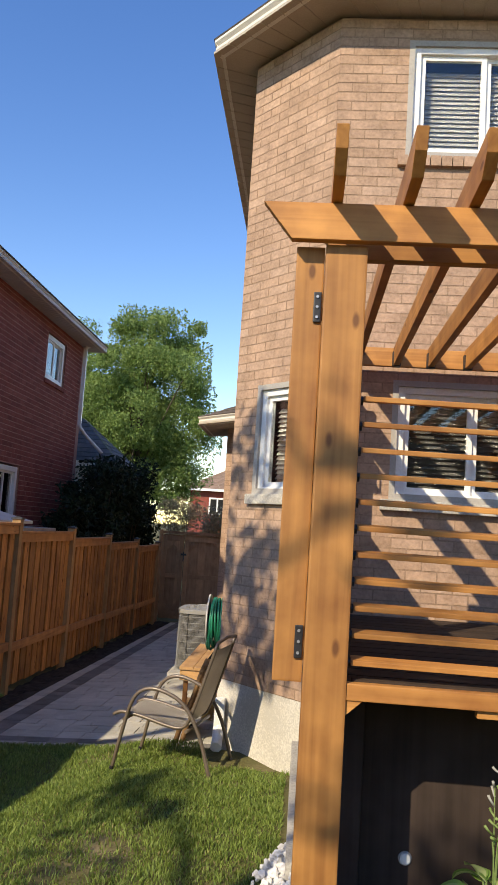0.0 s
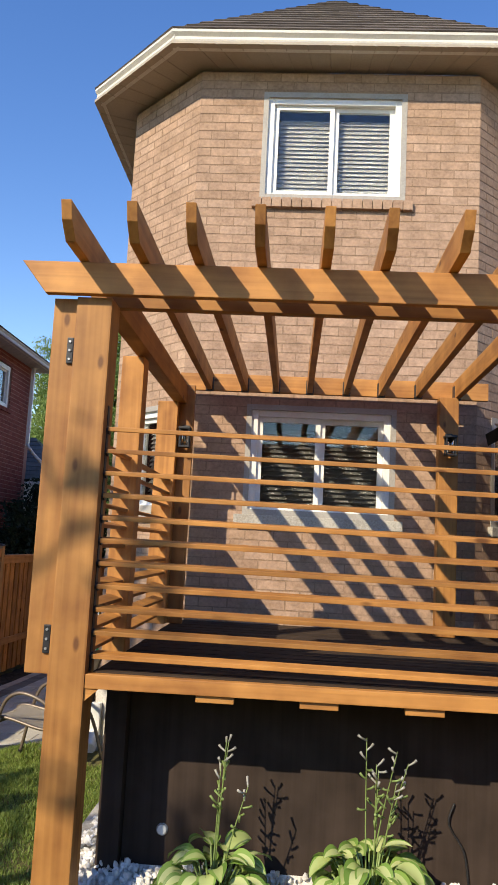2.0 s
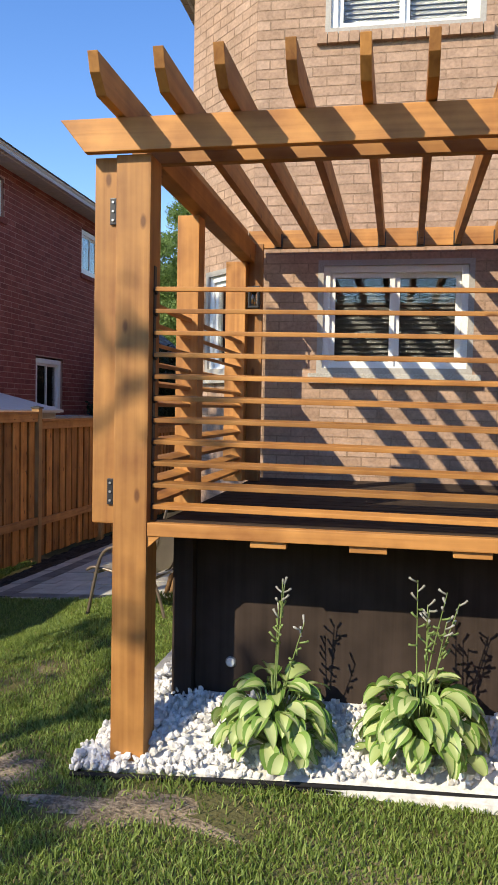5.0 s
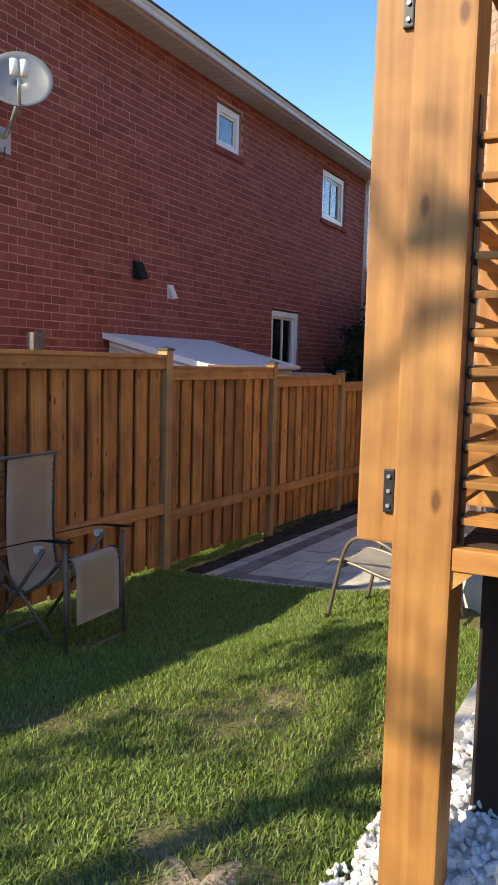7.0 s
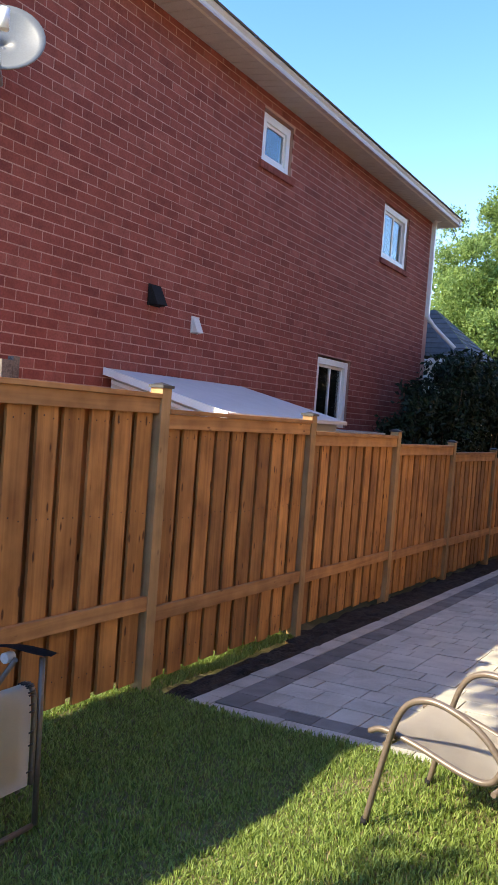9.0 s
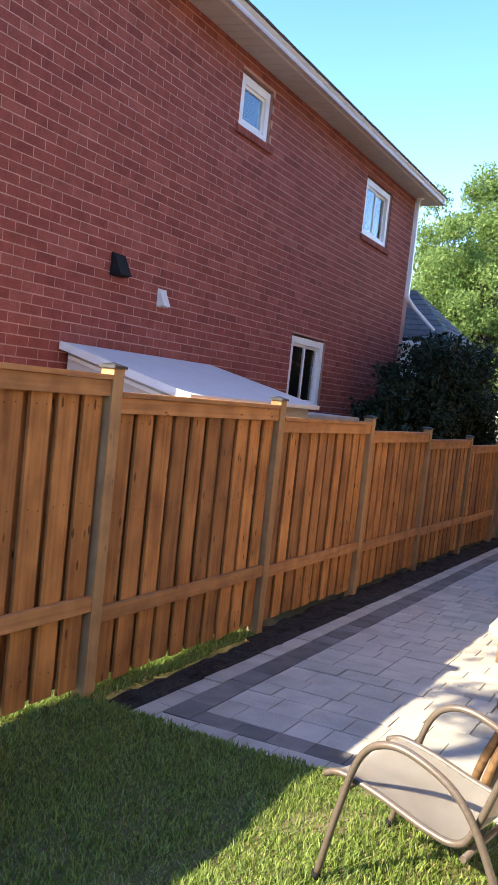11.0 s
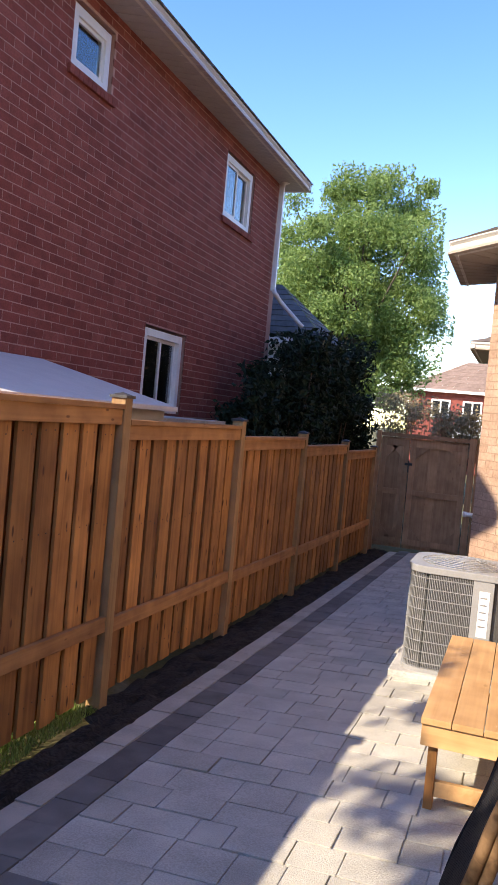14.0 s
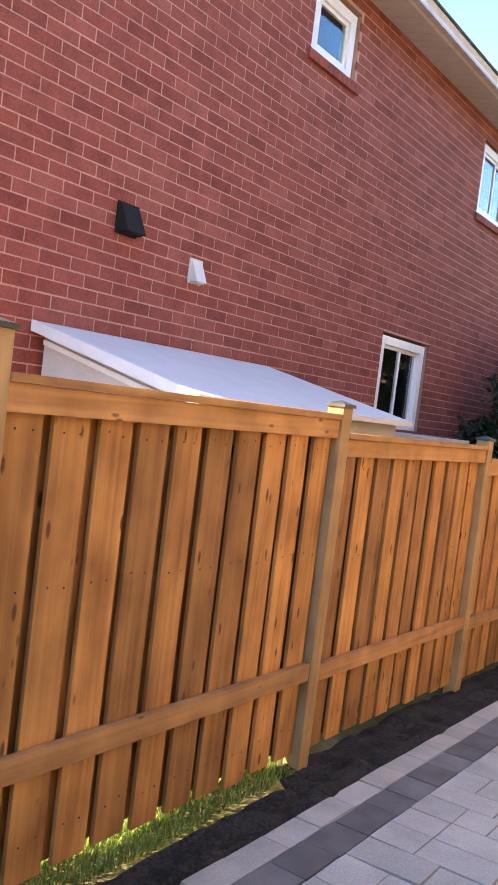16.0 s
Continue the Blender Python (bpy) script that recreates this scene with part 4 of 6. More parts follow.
def gate():
    g0, y = pave_z(17.3), 17.45
    gt = thing("garden_gate", (-2.0, y, g0), "dark wooden double garden gate, closed, with a metal latch", "gate")
    for x0, x1 in ((-2.98, -2.52), (-2.50, -1.60)):
        leaf = part("gate_leaf", boxes((x0, x1, y, y + 0.03, g0 + 1.72, g0 + 1.83), (x0, x1, y, y + 0.03, g0 + 0.93, g0 + 1.02), (x0, x1, y, y + 0.03, g0 + 0.12, g0 + 0.22),
                                       (x0, x0 + 0.09, y - 0.003, y + 0.03, g0 + 0.12, g0 + 1.83), (x1 - 0.09, x1, y - 0.003, y + 0.03, g0 + 0.12, g0 + 1.83), bevel=0.004), GATE_WOOD, gt)
        n = max(3, int((x1 - x0) / 0.145))
        for k in range(n):
            a = x0 + (x1 - x0) * k / n
            part("board", boxes((a + 0.0005, a + (x1 - x0) / n - 0.0005, y + 0.031, y + 0.05, g0 + 0.06, g0 + 1.86)), GATE_WOOD, leaf)
        for sx, cx in ((1, x0 + 0.09), (-1, x1 - 0.09)):
            for sz, cz in ((1, g0 + 0.22), (-1, g0 + 1.72)):
                part("corner_brace", prism([(cx, cz), (cx + sx * 0.2, cz), (cx, cz + sz * 0.2)], 1, y - 0.006, y + 0.02), GATE_WOOD, leaf)
    part("latch", boxes((-2.57, -2.45, y - 0.03, y - 0.004, g0 + 1.42, g0 + 1.46), (-2.52, -2.50, y - 0.035, y - 0.004, g0 + 1.3, g0 + 1.5)), BLACK, gt, "black metal latch")
    part("gate_header", boxes((-3.0, -1.46, y - 0.03, y + 0.06, g0 + 1.87, g0 + 1.93), bevel=0.004), GATE_WOOD, gt)
    part("gate_post", boxes((-1.58, -1.48, y - 0.05, y + 0.05, g0 - 0.2, g0 + 1.95), bevel=0.004), GATE_WOOD, gt)
    part("gate_post", boxes((-3.06, -2.99, y - 0.05, y + 0.05, g0 - 0.2, g0 + 1.95), bevel=0.004), GATE_WOOD, gt)
    filler = part("filler_rail", boxes((-1.47, -0.53, y - 0.02, y + 0.01, g0 + 0.02, g0 + 0.12)), GATE_WOOD, gt)
    part("filler_rail", boxes((-1.47, -0.53, y - 0.02, y + 0.01, g0 + 1.75, g0 + 1.85)), GATE_WOOD, gt)
    for k in range(7):
        a = -1.47 + 0.94 * k / 7
        part("board", boxes((a + 0.001, a + 0.94 / 7 - 0.001, y + 0.011, y + 0.03, g0 + 0.02, g0 + 1.88)), GATE_WOOD, filler)
    dp = thing("drain_pipe", (-1.40, y - 0.05, g0 + 0.6), "white plastic drain elbow on the gate's side panel", "pipe")
    part("elbow", tube(smooth_line([(-1.56, y - 0.06, g0 + 0.745), (-1.44, y - 0.06, g0 + 0.745), (-1.40, y - 0.055, g0 + 0.70), (-1.40, y - 0.05, g0 + 0.60)]), 0.035, 8), WHITE, dp)
    part("collar", tube([(-1.58, y - 0.06, g0 + 0.745), (-1.53, y - 0.06, g0 + 0.745)], 0.045, 10), WHITE, dp)


gate()

# ---- pergola with louvre screens ----
PX, PY, P6 = 0.05, 2.90, 0.14
RX = 1.84
RAFTER_TIPS = (0.078, 0.313, 0.523, 0.767, 1.012, 1.232, 1.492, 1.732, 1.985)
RAFTER_ENDS = (0.078, 0.315, 0.562, 0.780, 1.012, 1.265, 1.503, 1.757, 2.02)
SLATS = [(1.903 - 0.0855 * i, 1.882 - 0.0848 * i) for i in range(11)]


def pergola():
    pg = thing("pergola", (1.0, 3.9, 0.0), "orange-stained timber pergola with louvred privacy screens", "pergola")
    for x in (PX, RX):
        part("post", boxes((x, x + P6, PY, PY + P6, -0.12, 2.411), bevel=0.007), STAIN_Z, pg)
    hinge = part("side_board", boxes((PX - 0.098, PX - 0.002, PY + 0.03, PY + 0.125, 0.972, 2.411), bevel=0.006), STAIN_Z, pg)
    for z in (1.10, 2.20):
        pl = part("bracket", boxes((PX - 0.032, PX - 0.006, PY + 0.020, PY + 0.029, z - 0.052, z + 0.052), bevel=0.004), BLACK, hinge, "black metal plate with screws")
    for z in (1.065, 1.10, 1.135, 2.165, 2.20, 2.235):
        part("screw", disc(bmesh.new(), (PX - 0.019, PY + 0.018, z), 0.005, 0.003, seg=8, axis=1), STEEL, hinge)
    # twin front beams with slanted tips
    for y, x0 in ((PY - 0.042, -0.165), (PY + P6 + 0.002, 0.0)):
        part("beam", prism([(x0, 2.538), (2.24, 2.538), (2.14, 2.412), (x0 + 0.1, 2.412)], 1, y, y + 0.04, bevel=0.004), STAIN_X, pg)
    part("ledger", boxes((0.10, 2.24, 5.38, 5.42, 2.545, 2.665), bevel=0.004), STAIN_X, pg)
    for x, xe in zip(RAFTER_TIPS, RAFTER_ENDS):
        bm = prism([(2.575, 2.664), (2.60, 2.600), (2.665, 2.542), (5.378, 2.542), (5.378, 2.664)], 0, -0.019, 0.019, bevel=0.003)
        for v in bm.verts:
            v.co.x += x + (xe - x) * (v.co.y - 2.575) / 2.803
        part("rafter", bm, STAIN_Y, pg)
        part("joist_hanger", boxes((xe - 0.026, xe - 0.0195, 5.33, 5.379, 2.545, 2.63), (xe + 0.0195, xe + 0.026, 5.33, 5.379, 2.545, 2.63), (xe - 0.026, xe + 0.026, 5.33, 5.379, 2.536, 2.541)), BLACK, pg, "black joist hanger")
    part("side_beam", boxes((0.10, 0.18, PY + P6 + 0.044, 5.378, 2.41, 2.54), bevel=0.005), STAIN_Y, pg)
    part("rear_post", boxes((0.0, 0.135, 5.12, 5.255, 0.95, 2.41), bevel=0.006), STAIN_Z, pg)
    part("rear_board", boxes((0.137, 0.235, 5.20, 5.24, 0.95, 2.54), bevel=0.005), STAIN_Z, pg)
    part("rear_post", boxes((1.89, 2.02, 5.28, 5.375, 0.95, 2.54), bevel=0.006), STAIN_Z, pg)
    part("middle_post", boxes((0.035, 0.148, 3.82, 3.945, 0.93, 2.40), bevel=0.006), STAIN_Z, pg)
    # louvre screens: front and left side
    for z, z2 in SLATS:
        fall = math.atan2(z - z2, RX - PX - P6)
        mid, half = (PX + P6 + RX) / 2, (RX - PX - P6) / 2 - 0.012
        m = Matrix.Translation((mid, PY + 0.065, (z + z2) / 2)) @ Matrix.Rotation(fall, 4, "Y") @ Matrix.Rotation(radians(6), 4, "X")
        part("slat", boxes((-half, half, -0.035, 0.035, -0.0085, 0.0085), m=m, bevel=0.003), STAIN_X, pg)
        side = Matrix.Translation((0.085, 0, z - 0.02)) @ Matrix.Rotation(radians(14), 4, "Y")
        part("slat", boxes((-0.035, 0.035, PY + P6 + 0.012, 3.81, -0.0085, 0.0085), m=side, bevel=0.003), STAIN_Y, pg)
        part("slat", boxes((-0.035, 0.035, 3.955, 5.11, -0.0085, 0.0085), m=side, bevel=0.003), STAIN_Y, pg)
        for x, zp in ((PX + P6 + 0.006, z), (RX - 0.006, z2)):
            part("pivot", disc(bmesh.new(), (x, PY + 0.065, zp - 0.006), 0.016, 0.006, seg=10, axis=0), BLACK, pg, "black pivot")
    for x in (PX + P6 + 0.001, RX - 0.004):
        part("pivot_strip", boxes((x, x + 0.003, PY + 0.05, PY + 0.08, SLATS[-1][0] - 0.06, SLATS[0][0] + 0.09)), BLACK, pg, "black mounting strip")
    part("bottom_rail", boxes((PX + P6, RX, PY + 0.005, PY + 0.045, 0.932, 0.985), bevel=0.004), STAIN_X, pg)
    part("rail_ledge", boxes((PX + P6 + 0.02, RX - 0.02, PY + 0.046, PY + 0.1, 0.955, 0.99)), DECK_WOOD, pg)
    for x in (PX + P6, RX - 0.05):
        s = 1 if x < 1 else -1
        q = x if s > 0 else RX
        part("corner_block", prism([(q, 0.93), (q + s * 0.05, 0.93), (q, 0.885)], 1, PY + 0.01, PY + 0.05), STAIN_X, pg)
    for x in (0.60, 0.98, 1.36):
        part("rail_block", boxes((x, x + 0.14, PY + 0.02, PY + 0.06, 0.905, 0.931), bevel=0.003), STAIN_X, pg)
    return pg


pergola()


def lantern(x, y, z):
    la = thing("wall_lantern", (x, y, z), "small black metal lantern on a pergola post", "lantern", "lanterns on the rear posts")
    part("back_plate", boxes((x - 0.025, x + 0.025, y - 0.012, y - 0.002, z - 0.03, z + 0.09), bevel=0.003), BLACK, la)
    part("cap", boxes((x - 0.04, x + 0.04, y - 0.10, y - 0.012, z + 0.055, z + 0.07), bevel=0.003), BLACK, la)
    cage = [(x + a - 0.004, x + a + 0.004, y + b - 0.004, y + b + 0.004, z - 0.055, z + 0.055) for a in (-0.03, 0.03) for b in (-0.09, -0.03)]
    part("cage", boxes(*cage, (x - 0.036, x + 0.036, y - 0.096, y - 0.024, z - 0.066, z - 0.055)), BLACK, la)
    part("globe", tube([(x, y - 0.06, z - 0.05), (x, y - 0.06, z + 0.04)], 0.022, 10), GLASS, la)


lantern(0.19, 5.20, 2.17)
lantern(1.955, 5.28, 2.20)


def deck():
    d = tagged(new("deck"), "dark raised timber deck behind the pergola screen", "deck", kind="structure")
    n = 17
    for k in range(n):
        y0 = PY + 0.11 + k * (5.54 - PY - 0.11) / n
        part("plank", boxes((0.15, 4.2, y0, y0 + 0.137, 0.92, 0.945), bevel=0.003), DECK_WOOD, d)
    part("rim_joist", boxes((0.228, 0.262, 3.37, 5.54, 0.72, 0.918)), DECK_WOOD, d)
    for k in range(6):
        x = 0.7 + k * 0.5
        part("joist", boxes((x, x + 0.04, 3.36, 5.5, 0.74, 0.918)), DECK_WOOD, d)
    sk = tagged(new("deck_skirt"), "dark brown skirting panels under the deck", "deck skirt", kind="structure")
    part("panel", boxes((0.29, 3.6, 3.32, 3.345, -0.05, 0.915)), SKIRT_WOOD, sk)
    part("skirt_post", boxes((0.195, 0.285, 3.27, 3.36, -0.1, 0.915), bevel=0.005), SKIRT_WOOD, sk)
    part("side_panel", boxes((0.2, 0.225, 3.37, 5.52, -0.2, 0.9)), SKIRT_WOOD, sk)
    v = thing("vent_cap", (0.452, 3.32, 0.32), "small round white vent cap on the dark skirting", "vent cap")
    bm = bmesh.new()
    disc(bm, (0.452, 3.314, 0.322), 0.019, 0.006, axis=1)
    bmesh.ops.bevel(bm, geom=bm.edges[:], offset=0.002, segments=2, affect="EDGES")
    part("cap", bm, WHITE, v)
    part("collar", tube([(0.452 + 0.022 * math.cos(a), 3.318, 0.322 + 0.022 * math.sin(a)) for a in np.linspace(0, 6.283, 20, endpoint=False)], 0.003, 5, closed=True), STEEL, v)
    cord = thing("dark_cable", (1.35, 3.3, 0.2), "thin dark cable hanging on the deck skirting", "cable")
    part("strand", tube(smooth_line([(1.62, 3.312, 0.50), (1.60, 3.31, 0.42), (1.66, 3.31, 0.32), (1.68, 3.31, 0.2)]), 0.005, 5), BLACK, cord)


deck()


def stair_side():
    st = thing("deck_stairs", (2.2, 2.7, 0.2), "stained timber stair side and step beside the pergola post", "stairs")
    part("stringer", prism([(3.3, 0.66), (3.3, 0.3), (2.05, -0.08), (1.9, -0.08), (1.9, 0.12), (2.45, 0.66)], 0, 2.02, 2.06, bevel=0.004), STAIN_Y, st)
    for k, (y, z) in enumerate(((2.55, 0.62), (2.27, 0.44), (1.99, 0.26))):
        part("tread", boxes((2.0, 3.2, y, y + 0.28, z + 0.04, z + 0.078), bevel=0.004), STAIN_X, st)
    rl = thing("deck_railing", (2.3, 3.0, 0.9), "timber deck railing with black metal balusters", "railing")
    part("top_rail", prism([(3.06, 1.41), (3.06, 1.445), (2.7, 1.42), (1.9, 0.95), (1.9, 0.915), (2.7, 1.385)], 0, 1.985, 2.13, bevel=0.004), STAIN_Y, rl)
    part("rail_face", prism([(3.05, 1.30), (3.05, 1.40), (2.7, 1.375), (1.9, 0.905), (1.9, 0.81), (2.7, 1.28)], 0, 2.02, 2.06, bevel=0.004), STAIN_Y, rl)
    part("bottom_rail", prism([(3.05, 0.74), (3.05, 0.82), (2.6, 0.8), (1.9, 0.36), (1.9, 0.28), (2.6, 0.72)], 0, 2.02, 2.06, bevel=0.004), STAIN_Y, rl)
    for k in range(8):
        y = 3.0 - 0.115 * k
        top = 1.30 - max(0, 2.7 - y) * 0.59
        low = 0.80 - max(0, 2.6 - y) * 0.63
        part("baluster", tube([(2.04, y, low), (2.04, y, top)], 0.009, 8), BLACK, rl)


stair_side()


def gazebo():
    gz = thing("gazebo", (3.4, 4.6, 0.945), "dark-roofed gazebo with tied pink-brown curtains on the deck", "gazebo")
    part("roof", prism([(2.25, 2.33), (3.4, 2.98), (4.7, 2.3), (4.7, 2.22), (3.4, 2.90), (2.27, 2.25)], 1, 3.9, 5.5), BLACK_PLASTIC, gz, "dark fabric roof")
    for x, y in ((2.66, 3.75), (4.5, 3.75), (2.66, 5.4), (4.5, 5.4)):
        part("pole", tube([(x, y, 0.945), (x, y, 2.3)], 0.025, 8), BLACK, gz)
    # black backdrop added in place of the shade deep inside the gazebo
    part("shade_backdrop", boxes((2.30, 4.6, 4.62, 4.63, 0.95, 2.6)), BLACK_PLASTIC, gz, "black sheet standing for the gazebo's shaded inside")
    part("bench_seat", boxes((2.45, 4.4, 4.2, 4.6, 1.2, 1.27), (2.45, 4.4, 4.5, 4.6, 1.27, 1.6), bevel=0.02), CURTAIN, gz, "cushioned seat")
    bm = bmesh.new()
    rows = []
    for k in range(15):
        z = 2.14 - 1.17 * k / 14
        pinch = 1 - 0.55 * math.exp(-((z - 1.52) / 0.16) ** 2)
        rows.append([bm.verts.new((2.29 + (0.02 + 0.24 * pinch) * j / 22, 4.0 + 0.035 * pinch * math.sin(j * 1.55) + 0.01 * math.sin(3 * z + j), z)) for j in range(23)])
    for a, b in zip(rows, rows[1:]):
        for j in range(22):
            bm.faces.new((a[j], a[j + 1], b[j + 1], b[j])).smooth = True
    bmesh.ops.solidify(bm, geom=bm.faces[:], thickness=0.004)
    part("curtain", bm, CURTAIN, gz, "tied pink-brown curtain")


gazebo()

# ---- gravel bed ----
def gravel_bed():
    rng = random.Random(9)
    bed = tagged(new("gravel_bed"), "bed of white landscaping stones in front of the deck", "gravel", kind="structure")
    base = bmesh.new()
    rows = [[base.verts.new((x, y, bed_z(x, y) - 0.012)) for x in np.linspace(-0.06, 2.7, 12)] for y in (2.87, 3.0, 3.15, 3.4, 3.9)]
    low = [base.verts.new((v.co.x, v.co.y, -0.08)) for v in rows[0]]
    for a, b in zip([low, *rows], rows):
        for k in range(11):
            base.faces.new((a[k], a[k + 1], b[k + 1], b[k]))
    part("bed_base", base, STONE, bed)
    shapes = []
    for k in range(6):
        bm = bmesh.new()
        bmesh.ops.create_icosphere(bm, subdivisions=1, radius=1.0)
        for v in bm.verts:
            v.co *= rng.uniform(0.72, 1.12)
            v.co.z *= 0.72
        shapes.append(bm)
    meshes = [finish(b.copy(), "stone", STONE) for b in shapes]
    verts, tris, singles = [], [], 0
    data = [(np.array([v.co[:] for v in b.verts]), np.array([[v.index for v in f.verts] for f in b.faces])) for b in shapes]
    count = 0
    spots = []
    for k in range(5200):
        x, y = rng.uniform(-0.10, 2.55), rng.uniform(2.79, 3.85)
        if y < 2.815 + 0.088 * x or x < -0.02 - 0.12 * (y - 2.8) and rng.random() < 0.6:
            continue
        spots.append((x, y))
    for k in range(30):
        spots.append((rng.uniform(-0.13, 0.0), rng.uniform(2.80, 3.35)))
    for x, y in spots:
        if x > 0.2 and y > 3.3:
            continue
        r = rng.uniform(0.012, 0.024)
        z = bed_z(x, y) + rng.uniform(-0.004, 0.016) - (0.03 if x < -0.08 else 0)
        m = Matrix.Translation((x, y, z)) @ Euler((rng.uniform(0, 6), rng.uniform(0, 6), rng.uniform(0, 6))).to_matrix().to_4x4() @ Matrix.Diagonal((r * rng.uniform(0.8, 1.35), r, r * rng.uniform(0.7, 1), 1))
        s = rng.randrange(6)
        if singles < 290 and x < 0.62 and y < 3.2:
            ob = new("stone", meshes[s])
            ob.parent = bed
            ob.matrix_basis = m
            singles += 1
        else:
            vv, ff = data[s]
            mm = np.array(m)
            tris.append(ff + count)
            verts.append(vv @ mm[:3, :3].T + mm[:3, 3])
            count += len(vv)
    ob = new("stones", raw("stones", np.concatenate(verts), np.concatenate(tris), STONE))
    ob.parent = bed
    tagged(ob, kind="stuff")
    for b in shapes:
        b.free()
    edge = thing("lawn_edging", (0.6, 2.85, 0.0), "black plastic lawn edging strip along the stones", "edging")
    line = [(-0.09, 3.30, -0.02), (-0.06, 2.86, 0.0), (-0.02, 2.80, 0.005), (0.5, 2.838, 0.018), (1.1, 2.885, 0.025), (1.9, 2.93, 0.028), (2.7, 2.98, 0.03)]
    part("bead", tube(smooth_line(line, 5), 0.010, 7), BLACK_PLASTIC, edge)
    part("strip", tube([Vector(p) - Vector((0, 0, 0.018)) for p in smooth_line(line, 5)], 0.008, 5), BLACK_PLASTIC, edge)
    sl = thing("concrete_slab", (-0.1, 4.4, 0.0), "pale concrete slab edge beside the deck skirting", "slab")
    part("slab", boxes((0.03, 0.19, 3.52, 5.3, -0.15, 0.19), bevel=0.01), CONCRETE, sl)


gravel_bed()


def hosta(x, y, z, size, leaves, stalks, seed, label):
    rng = random.Random(seed)
    h = thing("hosta", (x, y, z), label, "plant", "hostas in the stone bed")
    for k in range(leaves):
        a = k * 2.399 + rng.uniform(-0.35, 0.35)
        polar = math.acos(1 - 0.96 * (k + 0.5) / leaves)
        out = Vector((math.cos(a), math.sin(a), 0))
        length, wide = size * rng.uniform(0.14, 0.22), size * rng.uniform(0.042, 0.068)
        base = Vector((x, y, z + size * (0.07 + 0.36 * math.cos(polar) + rng.uniform(-0.05, 0.05)))) + out * size * (0.03 + 0.27 * math.sin(polar) * rng.uniform(0.75, 1.1))
        a += rng.uniform(-0.7, 0.7)
        out = Vector((math.cos(a), math.sin(a), 0))
        rise = radians(38 - 62 * polar / 1.5) + rng.uniform(-0.25, 0.25)
        bend = rng.uniform(0.9, 1.7)
        roll = rng.uniform(-0.5, 0.5)
        flat = Vector((-math.sin(a), math.cos(a), 0))
        n = 8
        c, row = base.copy(), []
        for i in range(n + 1):
            t = i / n
            el = rise - bend * t
            along = out * math.cos(el) + Vector((0, 0, math.sin(el)))
            up = flat.cross(along) * -1
            side = flat * math.cos(roll) + up * math.sin(roll)
            nor = up * math.cos(roll) - flat * math.sin(roll)
            w = max(0.0015, wide * math.sin(math.pi * (0.04 + 0.96 * t) ** 0.72) ** 0.85)
            row.append([c + side * w * f + nor * w * (0.30 * abs(f) - 0.06 * math.cos(11 * t) * abs(f)) for f in (-1, -0.76, -0.5, 0, 0.5, 0.76, 1)])
            c = c + along * length / n
            c.z = max(c.z, z + 0.012)
        bmg, bmc = bmesh.new(), bmesh.new()
        for bm, cols in ((bmc, (1, 2, 3, 4) if k % 3 == 0 else (2, 3)), (bmg, (0, 5) if k % 3 == 0 else (0, 1, 4, 5))):
            grid = [[bm.verts.new(p) for p in r] for r in row]
            for i in range(n):
                for j in cols:
                    bm.faces.new((grid[i][j], grid[i][j + 1], grid[i + 1][j + 1], grid[i + 1][j])).smooth = True
            bmesh.ops.delete(bm, geom=[v for v in bm.verts if not v.link_faces], context="VERTS")
        leaf = part("leaf", bmg, HOSTA_GREEN, h)
        part("leaf_centre", bmc, HOSTA_CREAM, leaf, "cream-green leaf centre")
        part("leaf_stem", tube([(x, y, z), tuple(Vector((x, y, z + size * 0.06)).lerp(base, 0.6)), tuple(base)], 0.004, 5), STALK, h)
    for k in range(stalks):
        a = rng.uniform(0, 6.28)
        top = Vector((x + rng.uniform(-0.06, 0.14), y + rng.uniform(-0.05, 0.05), z + size * rng.uniform(0.8, 1.12)))
        foot = Vector((x + 0.02 * math.cos(a), y + 0.02 * math.sin(a), z + 0.05))
        line = smooth_line([foot, foot.lerp(top, 0.5) + Vector((rng.uniform(-0.015, 0.015), 0, 0)), top], 5)
        st = part("flower_stalk", tube(line, 0.0038, 5, taper=0.5), STALK, h)
        for j in range(8):
            p = foot.lerp(top, 0.6 + 0.055 * j)
            q = p + Vector((rng.uniform(-0.024, 0.024), rng.uniform(-0.02, 0.02), rng.uniform(0.0, 0.022)))
            bm = bmesh.new()
            tube([p, q, q + (q - p) * 0.5 + Vector((0, 0, 0.004))], 0.0035, 5, bm, taper=1.5)
            part("bud", bm, BUD if j > 4 else STALK, st)


hosta(0.70, 3.02, bed_z(0.7, 3.02), 0.62, 115, 4, 3, "variegated green and cream hosta with tall flower stalks")
hosta(1.27, 3.06, bed_z(1.27, 3.06), 0.64, 115, 6, 8, "variegated green and cream hosta with tall flower stalks")


